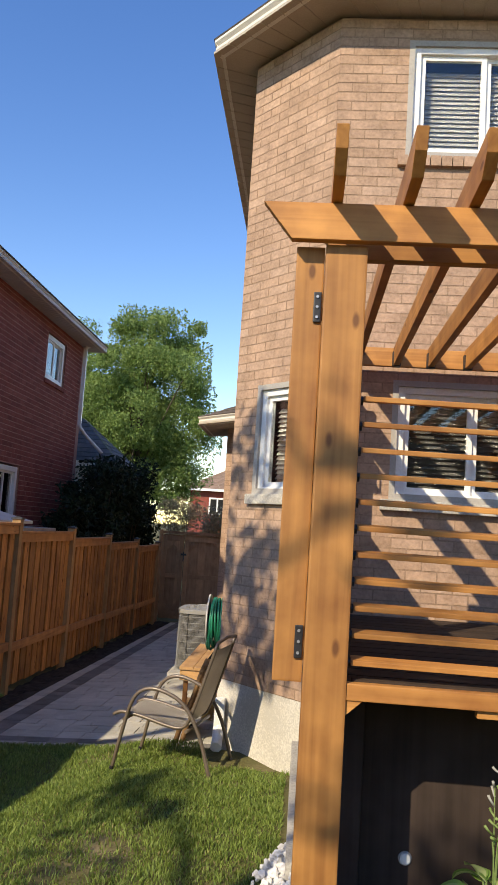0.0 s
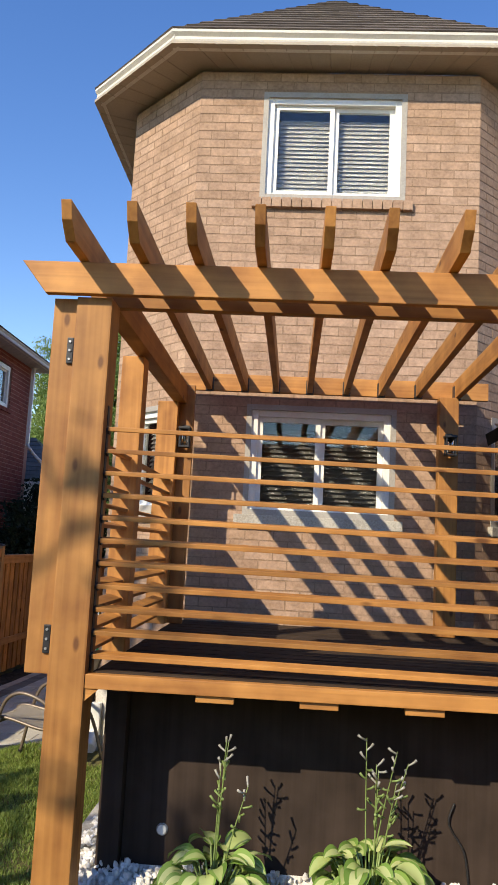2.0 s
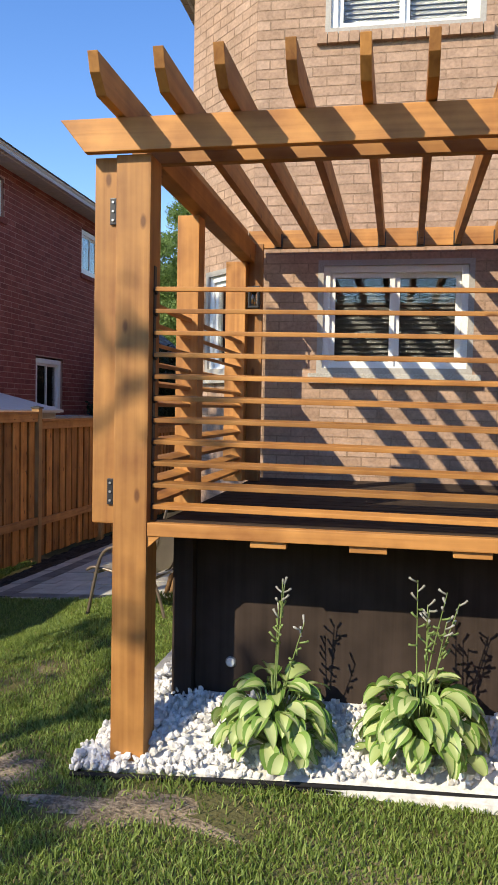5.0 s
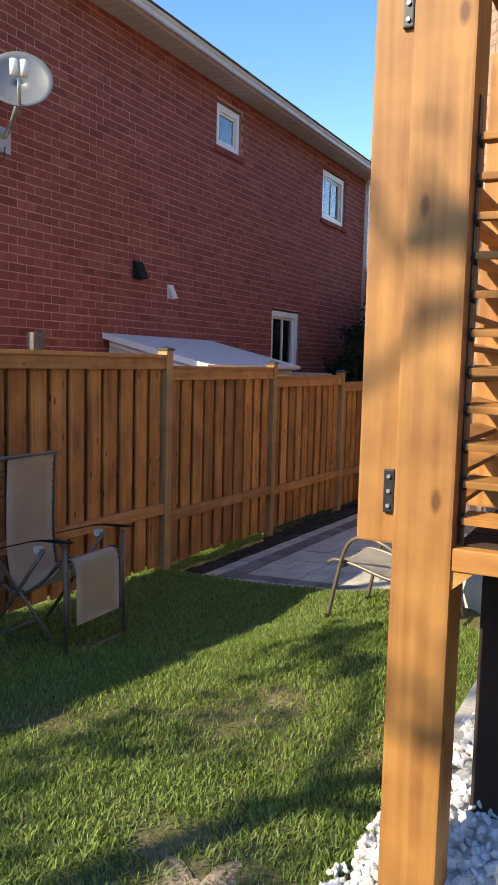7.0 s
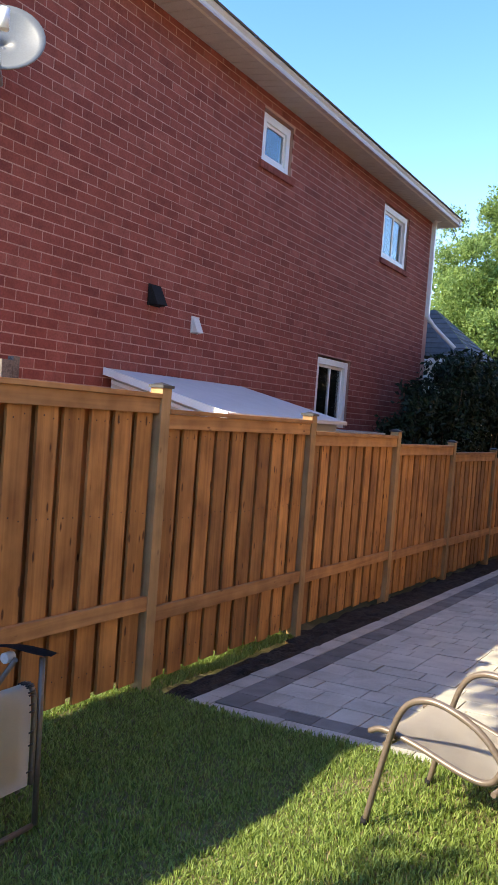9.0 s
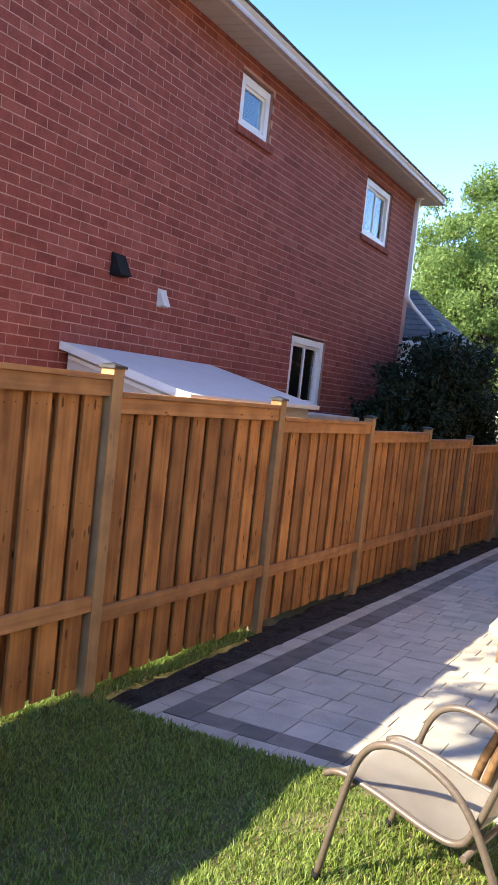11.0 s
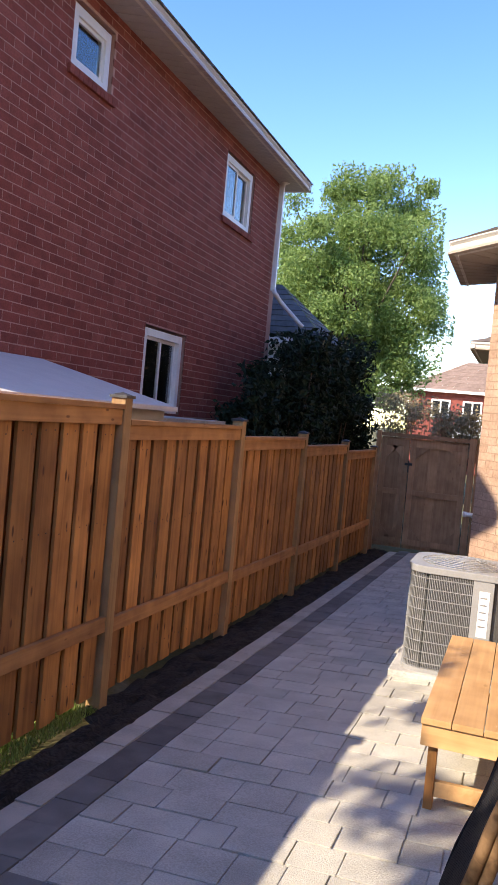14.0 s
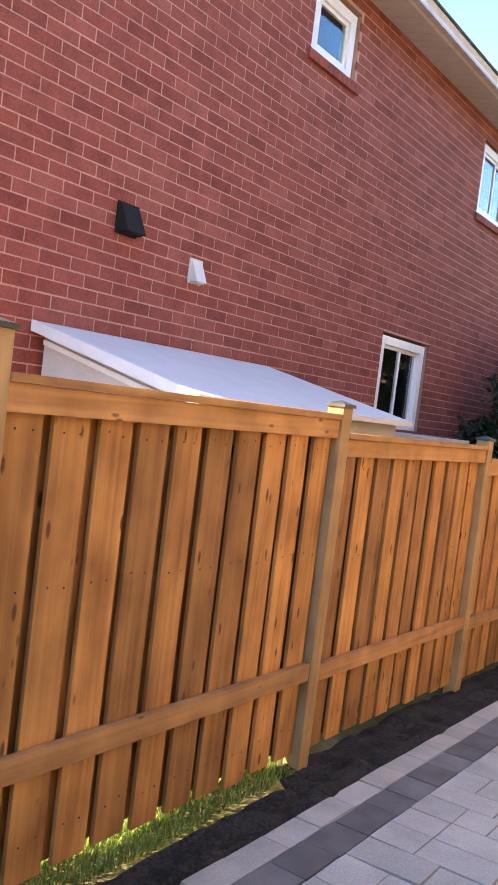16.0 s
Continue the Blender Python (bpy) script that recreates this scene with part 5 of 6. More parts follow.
def small_shrub(x, y, z):
    rng = random.Random(5)
    s = thing("small_shrub", (x, y, z), "small fine-leaved green shrub at the post's foot", "shrub")
    v, f = [], []
    bm = bmesh.new()
    for k in range(40):
        a, r = rng.uniform(0, 6.28), rng.uniform(0.02, 0.13)
        tip = Vector((x + r * math.cos(a), y + 0.6 * r * math.sin(a), z + rng.uniform(0.08, 0.2)))
        tube([(x + 0.3 * r * math.cos(a), y, z), tip], 0.002, 4, bm)
        for j in range(12):
            c = Vector((x, y, z)).lerp(tip, 0.4 + 0.05 * j) + Vector([rng.uniform(-0.014, 0.014) for _ in range(3)])
            d = Vector([rng.uniform(-1, 1) for _ in range(3)]).normalized() * 0.012
            e = d.cross(Vector((rng.uniform(-1, 1), rng.uniform(-1, 1), 0.4))).normalized() * 0.005
            n = len(v)
            v += [c - d, c + e, c + d, c - e]
            f.append((n, n + 1, n + 2, n + 3))
    part("twigs", bm, TRUNK, s)
    ob = new("leaves", raw("leaves", v, f, HOSTA_GREEN))
    ob.parent = s
    ob.matrix_parent_inverse = Matrix.Translation((-x, -y, -z))
    tagged(ob, kind="stuff")


small_shrub(1.90, 2.84, 0.02)

# ---- paved side yard ----
def paving():
    rng = random.Random(21)
    pv = tagged(new("pavement"), "grey concrete paver walk with a charcoal border course", "pavement", kind="structure")
    base = bmesh.new()
    rows = [[base.verts.new((x, y, pave_z(y, x) - 0.009)) for x in (-2.66, -0.4)] for y in (6.57, 17.4)]
    low = [[base.verts.new((v.co.x, v.co.y, v.co.z - 0.08)) for v in r] for r in rows]
    base.faces.new((rows[0][0], rows[0][1], rows[1][1], rows[1][0]))
    base.faces.new((low[0][0], low[0][1], rows[0][1], rows[0][0]))
    base.faces.new((low[1][0], low[0][0], rows[0][0], rows[1][0]))
    part("joint_sand", base, CONCRETE, pv, "sandy joints")
    unit = {}
    for key, mat in (("light", PAVER), ("dark", PAVER_DARK)):
        bm = boxes((-0.5, 0.5, -0.5, 0.5, -1, 0))
        bmesh.ops.bevel(bm, geom=[e for e in bm.edges if all(v.co.z > -0.5 for v in e.verts)], offset=0.018, segments=1, affect="EDGES")
        unit[key] = finish(bm, "paver", mat)
    stones = []

    def lay(x0, x1, y0, y1, key):
        stones.append(((x0 + x1) / 2, (y0 + y1) / 2, x1 - x0 - rng.uniform(0.002, 0.012), y1 - y0 - rng.uniform(0.002, 0.012), key))
    y = 6.55
    while y < 17.3:
        n = rng.uniform(0.22, 0.30)
        lay(-2.675, -2.54, y, y + n, "light")
        y += n
    y = 6.685
    while y < 17.3:
        n = rng.uniform(0.2, 0.28)
        lay(-2.54, -2.365, y, y + n, "dark")
        y += n
    x = -2.54
    while x < -0.5:
        n = rng.uniform(0.22, 0.30)
        lay(x, x + n, 6.55, 6.685, "light")
        x += n
    x = -2.365
    while x < -0.5:
        n = rng.uniform(0.2, 0.28)
        lay(x, x + n, 6.685, 6.85, "dark")
        x += n
    y = 6.85
    while y < 17.25:
        d = rng.choice((0.16, 0.2, 0.2, 0.24))
        x = -2.365
        while x < -0.46:
            n = rng.choice((0.16, 0.2, 0.26, 0.32))
            n = min(n, -0.45 - x)
            if n > 0.05:
                lay(x, x + n, y, y + d, "light")
            x += max(n, 0.05)
        y += d
    stones.sort(key=lambda s: s[1])
    joined = {"light": ([], []), "dark": ([], [])}
    for i, (cx, cy, w, d, key) in enumerate(stones):
        m = Matrix.Translation((cx, cy, pave_z(cy, cx) + rng.uniform(-0.003, 0.003))) @ Euler((rng.gauss(-0.026, 0.004), rng.gauss(-0.045, 0.007), rng.gauss(0, 0.008))).to_matrix().to_4x4() @ Matrix.Diagonal((w, d, 0.05, 1))
        if i < 290:
            ob = new("paver", unit[key])
            ob.parent = pv
            ob.matrix_basis = m
        else:
            v, f = joined[key]
            k = len(v)
            a, z = 0.5, 0.0
            b = 0.485
            for q in ((-b, -b, 0), (b, -b, 0), (b, b, 0), (-b, b, 0), (-a, -a, -0.12), (a, -a, -0.12), (a, a, -0.12), (-a, a, -0.12), (-a, -a, -0.5), (a, -a, -0.5), (a, a, -0.5), (-a, a, -0.5)):
                v.append(m @ Vector(q))
            f += [(k, k + 1, k + 2, k + 3)] + [(k + 4 + j, k + 4 + (j + 1) % 4, k + (j + 1) % 4, k + j) for j in range(4)] + [(k + 8 + j, k + 8 + (j + 1) % 4, k + 4 + (j + 1) % 4, k + 4 + j) for j in range(4)]
    for key, mat in (("light", PAVER), ("dark", PAVER_DARK)):
        ob = new("far_pavers", raw("far_pavers", *joined[key], mat))
        ob.parent = pv
        tagged(ob, kind="stuff")
    strip = bmesh.new()
    n = 120
    rows = []
    for i in range(n + 1):
        y = 6.35 + (17.3 - 6.35) * i / n
        rows.append([strip.verts.new((x, y, pave_z(y) + 0.0 + 0.03 * noise.noise((x * 7, y * 4, 3)) + 0.03 * noise.noise((x * 20, y * 14, 5)) - (0.02 if x > -2.7 else 0))) for x in np.linspace(-2.99 if y > 8.35 else -2.86, -2.66, 9)])
    for a, b in zip(rows, rows[1:]):
        for j in range(8):
            strip.faces.new((a[j], a[j + 1], b[j + 1], b[j]))
    solo("earth_strip", strip, FABRIC, "bare black earth between fence and pavers", "earth", kind="structure")


paving()


def air_conditioner():
    x0, x1, y0, y1 = -1.465, -0.72, 10.16, 10.88
    g = pave_z(10.5, -1.1)
    z0, z1 = g + 0.05, g + 0.80
    ac = thing("air_conditioner", ((x0 + x1) / 2, (y0 + y1) / 2, g), "grey outdoor air conditioner with wire guards on a pad", "air conditioner")
    part("pad", boxes((x0 - 0.06, x1 + 0.06, y0 - 0.05, y1 + 0.05, g - 0.03, g + 0.04), bevel=0.01), CONCRETE, ac, "concrete pad")

    def outline(inset, r=0.15):
        pts = []
        for cx, cy, a0 in ((x1 - r, y1 - r, 0), (x0 + r, y1 - r, 90), (x0 + r, y0 + r, 180), (x1 - r, y0 + r, 270)):
            for k in range(6):
                a = radians(a0 + 18 * k)
                pts.append((cx + (r - inset) * math.cos(a), cy + (r - inset) * math.sin(a)))
        return pts
    part("base_pan", prism(outline(0.0), 2, z0 - 0.01, z0 + 0.02), AC_PAINT, ac)
    part("coil", prism(outline(0.035), 2, z0 + 0.02, z1 - 0.04), AC_DARK, ac, "dark finned coil")
    part("top_cover", prism(outline(-0.004), 2, z1 - 0.05, z1, bevel=0.008), AC_PAINT, ac)
    bm = bmesh.new()
    c = ((x0 + x1) / 2, (y0 + y1) / 2)
    for k in range(9):
        r = 0.31 * (k + 1) / 9
        zz = z1 + 0.045 * math.cos(r / 0.31 * 1.5)
        tube([(c[0] + r * math.cos(a), c[1] + r * math.sin(a), zz) for a in np.linspace(0, 6.283, 32, endpoint=False)], 0.003, 4, bm, closed=True)
    for k in range(16):
        a = k * math.pi / 8
        tube([(c[0] + r * math.cos(a), c[1] + r * math.sin(a), z1 + 0.045 * math.cos(r / 0.31 * 1.5)) for r in (0.03, 0.12, 0.22, 0.31)], 0.003, 4, bm)
    part("fan_guard", bm, AC_PAINT, ac, "domed wire fan guard")
    disc_bm = bmesh.new()
    bmesh.ops.create_cone(disc_bm, cap_ends=True, segments=32, radius1=0.32, radius2=0.06, depth=0.05, matrix=Matrix.Translation((*c, z1 + 0.02)))
    part("domed_top", disc_bm, STEEL, ac, "low domed metal top")
    bm = bmesh.new()
    zs = np.linspace(z0 + 0.06, z1 - 0.085, 9)
    n = int((x1 - x0 - 0.3) / 0.016)
    for k in range(n + 1):
        x = x0 + 0.15 + (x1 - x0 - 0.43) * k / n
        box(bm, x - 0.002, x + 0.002, y0 + 0.008, y0 + 0.014, z0 + 0.02, z1 - 0.05)
    for k in range(40):
        y = y0 + 0.15 + (y1 - y0 - 0.30) * k / 39
        box(bm, x0 + 0.008, x0 + 0.014, y - 0.002, y + 0.002, z0 + 0.02, z1 - 0.05)
    for k in range(15):
        a = radians(180 + 90 * k / 14)
        px, py = x0 + 0.15 + 0.14 * math.cos(a), y0 + 0.15 + 0.14 * math.sin(a)
        box(bm, px - 0.002, px + 0.002, py - 0.002, py + 0.002, z0 + 0.02, z1 - 0.05)
    for z in zs:
        box(bm, x0 + 0.15, x1 - 0.28, y0 + 0.005, y0 + 0.009, z - 0.003, z + 0.003)
        box(bm, x0 + 0.005, x0 + 0.009, y0 + 0.15, y1 - 0.15, z - 0.003, z + 0.003)
        tube([(x0 + 0.15 + 0.143 * math.cos(radians(a)), y0 + 0.15 + 0.143 * math.sin(radians(a)), z) for a in range(180, 271, 15)], 0.003, 4, bm)
    part("wire_guard", bm, AC_WIRE, ac, "grey wire guard", kind="stuff")
    part("service_panel", boxes((x1 - 0.28, x1 - 0.14, y0 + 0.004, y0 + 0.06, z0 + 0.02, z1 - 0.05), bevel=0.005), AC_PAINT, ac)
    part("rating_label", boxes((x1 - 0.235, x1 - 0.165, y0 + 0.001, y0 + 0.004, z1 - 0.44, z1 - 0.12)), WHITE, ac, "white rating label with unreadable print")
    for k in range(5):
        part("label_line", boxes((x1 - 0.228, x1 - 0.18, y0 - 0.0005, y0 + 0.001, z1 - 0.17 - 0.05 * k, z1 - 0.16 - 0.05 * k)), STEEL, ac)
    part("refrigerant_pipe", tube(smooth_line([(x1 - 0.05, y0 + 0.02, z0 + 0.3), (x1 + 0.04, y0 - 0.04, z0 + 0.28), (x1 + 0.12, y0 + 0.05, z0 + 0.35), (-0.54, y0 + 0.2, z0 + 0.5)]), 0.018, 8), BLACK, ac, "black insulated pipe")
    box_ = thing("disconnect_box", (-0.56, 9.9, 0.1), "grey electrical disconnect box on the house wall", "electrical box")
    part("body", boxes((-0.62, -0.535, 9.82, 9.98, 0.05, 0.32), bevel=0.006), STEEL, box_)
    part("lid", boxes((-0.632, -0.621, 9.825, 9.975, 0.055, 0.315), bevel=0.004), STEEL, box_)


air_conditioner()


def bench():
    x0, x1, y0, y1 = -1.075, -0.67, 8.02, 9.55
    top = 0.10
    b = thing("bench", (-0.88, 8.8, pave_z(8.8, -0.88)), "light pine bench with three planks on the pavers", "bench")
    w = (x1 - x0) / 3
    for k in range(3):
        part("plank", boxes((x0 + k * w + 0.002, x0 + (k + 1) * w - 0.002, y0 - 0.015, y1 + 0.015, top - 0.03, top), bevel=0.004), BENCH_WOOD, b)
    part("end_apron", boxes((x0 + 0.006, x1 - 0.006, y0, y0 + 0.035, top - 0.13, top - 0.031), bevel=0.003), wood("bench_apron", (0.45, 0.24, 0.09), (0.66, 0.39, 0.17), 0, knots=0.3, spread=0.1), b)
    part("end_apron", boxes((x0 + 0.006, x1 - 0.006, y1 - 0.035, y1, top - 0.13, top - 0.031), bevel=0.003), BENCH_WOOD, b)
    for x in (x0 + 0.006, x1 - 0.036):
        part("side_apron", boxes((x, x + 0.03, y0 + 0.036, y1 - 0.036, top - 0.13, top - 0.031), bevel=0.003), BENCH_WOOD, b)
    for x in (x0 + 0.04, x1 - 0.08):
        for y in (y0 + 0.04, y1 - 0.08):
            part("leg", boxes((x, x + 0.04, y, y + 0.06, pave_z(y, x), top - 0.031), bevel=0.003), STAIN_Z, b)
    for y in (y0 + 0.05, y1 - 0.07):
        part("stretcher", boxes((x0 + 0.081, x1 - 0.081, y, y + 0.03, -0.27, -0.20), bevel=0.003), BENCH_WOOD, b)


bench()


def hose_reel():
    cx, cy, cz = -0.61, 7.0, 0.67
    h = thing("hose_reel", (cx, cy, cz), "wall-mounted hose reel wound with green garden hose", "hose reel")
    for x in (cx - 0.10, cx + 0.085):
        part("flange", disc(bmesh.new(), (x, cy, cz), 0.215, 0.006, seg=28, axis=0), GUTTER, h, "pale round flange")
    part("drum", disc(bmesh.new(), (cx, cy, cz), 0.09, 0.10, seg=20, axis=0), BLACK_PLASTIC, h)
    rng = random.Random(2)
    for layer, r in enumerate((0.165, 0.185)):
        for k in range(11):
            x = cx - 0.08 + 0.0155 * k + 0.004 * layer
            rr = r + rng.uniform(-0.012, 0.010)
            sag = rng.uniform(0.0, 0.06)
            pts = [(x + 0.012 * math.sin(a + k), cy + rr * math.cos(a), cz + rr * math.sin(a) - (sag if math.sin(a) < -0.2 else 0)) for a in np.linspace(0, 6.283, 26, endpoint=False)]
            part("hose_loop", tube(pts, 0.0095, 6, closed=True), HOSE, h)
    part("bracket", boxes((cx + 0.085, SIDE_X, cy - 0.03, cy + 0.03, cz - 0.05, cz + 0.05)), STEEL, h)


hose_reel()


def leaning_screen():
    s = thing("leaning_screen", (-0.8, 7.1, pave_z(7.1, -0.85)), "folded dark woven screen with rough brown edges leaning on the house", "screen")
    for off, mat, nm in ((0.0, BARK, "outer_frame"), (0.05, BARK, "inner_frame")):
        for y in (6.86, 7.42):
            a = (-0.90 + off, y, pave_z(y, -0.9) + 0.012)
            b = (-0.685 + off * 0.6, y + 0.02, 0.37)
            pts = [Vector(a).lerp(Vector(b), t / 8) + Vector((0.006 * math.sin(5 * t + y), 0.006 * math.sin(3 * t), 0)) for t in range(9)]
            part("edge_pole", tube(pts, 0.021 if y < 7 else 0.006, 7), mat if y < 7 else BLACK_PLASTIC, s, "rough bark-like edge" if y < 7 else "black bound edge")
        bm = bmesh.new()
        for k in range(26):
            t = (k + 0.5) / 26
            x, z = -0.89 + off + 0.205 * t, pave_z(7.1, -0.9) + 0.03 + 0.63 * t
            m = Matrix.Translation((x, 0, z)) @ Matrix.Rotation(radians(-72), 4, "Y")
            box(bm, -0.0115, 0.0115, 6.87, 7.41, -0.002, 0.002, m)
        for k in range(17):
            y = 6.89 + 0.50 * k / 16
            m = Matrix.Translation((-0.89 + off + 0.1025, y, pave_z(7.1, -0.9) + 0.03 + 0.315)) @ Matrix.Rotation(radians(-72), 4, "Y")
            box(bm, -0.33, 0.33, -0.0125, 0.0125, 0.003, 0.006, m)
        part("weave", bm, BLACK_PLASTIC, s, "woven strips with small gaps")
    br = thing("broom", (-0.72, 7.7, pave_z(7.7, -0.72)), "straw broom with a blue handle leaning by the bench", "broom")
    foot, top = Vector((-0.735, 7.70, pave_z(7.7, -0.735) + 0.004)), Vector((-0.555, 7.62, 0.66))
    neck = foot.lerp(top, 0.36)
    bm = bmesh.new()
    rng = random.Random(6)
    for k in range(90):
        a = rng.uniform(0, 6.28)
        r = rng.uniform(0, 1)
        f = foot + Vector((0.075 * r * math.cos(a), 0.03 * r * math.sin(a), rng.uniform(0, 0.02)))
        tube([f, f.lerp(neck, 0.6) , neck + Vector((0.012 * math.cos(a), 0.012 * math.sin(a), 0))], 0.0035, 4, bm)
    part("bristles", bm, STRAW, br, "straw bristles")
    part("handle", tube([neck, top], 0.012, 8), BLUE, br, "blue handle")
    part("binding", tube([neck - (top - foot) * 0.02, neck + (top - foot) * 0.03], 0.02, 8), BLUE, br)


leaning_screen()


def sheet(bm, rows, thick=0.004):
    grid = [[bm.verts.new(p) for p in r] for r in rows]
    for a, b in zip(grid, grid[1:]):
        for j in range(len(a) - 1):
            bm.faces.new((a[j], a[j + 1], b[j + 1], b[j])).smooth = True
    bmesh.ops.solidify(bm, geom=bm.faces[:], thickness=thick)
    return bm


def sling_chair():
    y0, y1 = 5.45, 5.93
    g0, g1 = ground_z(-1.05, y0), ground_z(-1.0, y1)
    g = (g0 + g1) / 2
    c = thing("patio_chair", (-0.9, 5.69, g), "taupe sling patio chair with curved metal arms on the lawn edge", "chair")
    for y, gg in ((y0, g0), (y1, g1)):
        part("side_frame", tube(smooth_line([(-1.235, y, gg), (-1.175, y, g + 0.26), (-1.115, y, g + 0.46), (-1.03, y, g + 0.54), (-0.90, y, g + 0.545), (-0.73, y, g + 0.47), (-0.60, y, g + 0.28), (-0.50, y, gg)], 6), 0.0135, 8), TAUPE_METAL, c)
    prof = smooth_line([(-1.27, 0, 0.345), (-1.20, 0, 0.37), (-1.05, 0, 0.355), (-0.85, 0, 0.315), (-0.745, 0, 0.315), (-0.69, 0, 0.38), (-0.61, 0, 0.61), (-0.52, 0, 0.89)], 5)
    for y in (y0 + 0.035, y1 - 0.035):
        part("sling_rail", tube([(p.x, y, p.z + g) for p in prof], 0.0125, 8), TAUPE_METAL, c)
    for x, z in ((-1.17, 0.35), (-0.70, 0.32)):
        part("cross_bar", tube([(x, y0, z + g - 0.02), (x, y1, z + g - 0.02)], 0.0115, 8), TAUPE_METAL, c)
    part("top_bar", tube([(-0.52, y0 + 0.035, 0.89 + g), (-0.515, (y0 + y1) / 2, 0.905 + g), (-0.52, y1 - 0.035, 0.89 + g)], 0.012, 8), TAUPE_METAL, c)
    k = 21
    ys = np.linspace(y0 + 0.045, y1 - 0.045, 9)
    sag = lambda y: -0.022 * (1 - ((y - (y0 + y1) / 2) / 0.21) ** 2)
    part("seat", sheet(bmesh.new(), [[(p.x, y, p.z + g + 0.004 + sag(y)) for y in ys] for p in prof[2:k]]), SLING, c, "pale taupe fabric seat")
    part("backrest", sheet(bmesh.new(), [[(p.x + 0.4 * sag(y) * -1, y, p.z + g + 0.004) for y in ys] for p in prof[k:-1]]), SLING, c, "pale taupe fabric back")
    for y, gg in ((y0, g0), (y1, g1)):
        for x in (-1.235, -0.50):
            part("foot_cap", tube([(x, y, gg - 0.005), (x, y, gg + 0.02)], 0.017, 8), BLACK_PLASTIC, c, "black foot cap")
    c.location.x += 0.135
    c.rotation_euler.z = -0.19
    c.scale = (0.9, 1.0, 0.95)


sling_chair()


def lounge_chair():
    y0, y1 = 4.38, 4.87
    g = ground_z(-2.4, 4.62)
    c = thing("zero_gravity_chair", (-2.5, 4.62, g), "beige zero-gravity folding lounger on the lawn by the fence", "lounge chair")

    def cloth(name, line, label):
        ys = np.linspace(y0 + 0.065, y1 - 0.04, 7)
        pts = smooth_line(line, 6)
        ob = part(name, sheet(bmesh.new(), [[(p.x, y, p.z + g) for y in ys] for p in pts]), LOUNGE_CLOTH, c, label)
        for y in (y0 + 0.012, y1 - 0.012):
            part("rail", tube([(p.x - 0.012, y, p.z + g - 0.008) for p in pts], 0.011, 7), TAUPE_METAL, c)
            bm = bmesh.new()
            n = 12
            for k in range(n):
                p = pts[int((k + 0.5) / n * (len(pts) - 1))]
                s = 1 if y > 4.62 else -1
                tube([(p.x, y - s * 0.036, p.z + g + 0.003), (p.x - 0.01, y + s * 0.008, p.z + g)], 0.004, 4, bm)
            part("lacing", bm, BLACK, ob, "black elastic lacing", kind="stuff")
    cloth("back_panel", [(-2.70, 0, 1.06), (-2.71, 0, 0.85), (-2.71, 0, 0.55), (-2.68, 0, 0.36)], "beige mesh back")
    cloth("seat_panel", [(-2.68, 0, 0.36), (-2.55, 0, 0.32), (-2.38, 0, 0.42), (-2.27, 0, 0.54)], "beige mesh seat")
    cloth("leg_panel", [(-2.27, 0, 0.54), (-2.225, 0, 0.535), (-2.205, 0, 0.45), (-2.20, 0, 0.18)], "beige mesh leg rest")
    part("head_bar", tube([(-2.705, y0, g + 1.07), (-2.705, y1, g + 1.07)], 0.012, 8), TAUPE_METAL, c)
    part("foot_bar", tube([(-2.205, y0, g + 0.012), (-2.205, y1, g + 0.012)], 0.011, 8), TAUPE_METAL, c)
    part("rear_bar", tube([(-2.80, y0, g + 0.012), (-2.80, y1, g + 0.012)], 0.011, 8), TAUPE_METAL, c)
    for y in (y0 - 0.015, y1 + 0.015):
        part("front_leg", tube([(-2.205, y, g + 0.01), (-2.22, y, g + 0.64)], 0.0115, 8), TAUPE_METAL, c)
        part("rear_leg", tube([(-2.80, y, g + 0.01), (-2.36, y, g + 0.60)], 0.0115, 8), TAUPE_METAL, c)
        part("brace", tube([(-2.30, y, g + 0.10), (-2.72, y, g + 0.52)], 0.010, 8), TAUPE_METAL, c)
        bm = bmesh.new()
        pts = smooth_line([(-2.72, y, g + 0.56), (-2.55, y, g + 0.61), (-2.38, y, g + 0.655), (-2.20, y, g + 0.665), (-2.15, y, g + 0.67)], 6)
        rows = [[(p.x, y + s * (0.032 + 0.006 * math.sin(i * 0.5)), p.z - 0.006 * abs(s)) for s in (-1, -0.5, 0, 0.5, 1)] for i, p in enumerate(pts)]
        part("armrest", sheet(bm, rows, 0.018), BLACK_PLASTIC, c, "curved dark plastic armrest")
        part("lock_knob", disc(bmesh.new(), (-2.40, y, g + 0.60), 0.022, 0.02, seg=12, axis=1), GUTTER, c, "pale lock knob")
    c.location.x += 0.04


lounge_chair()


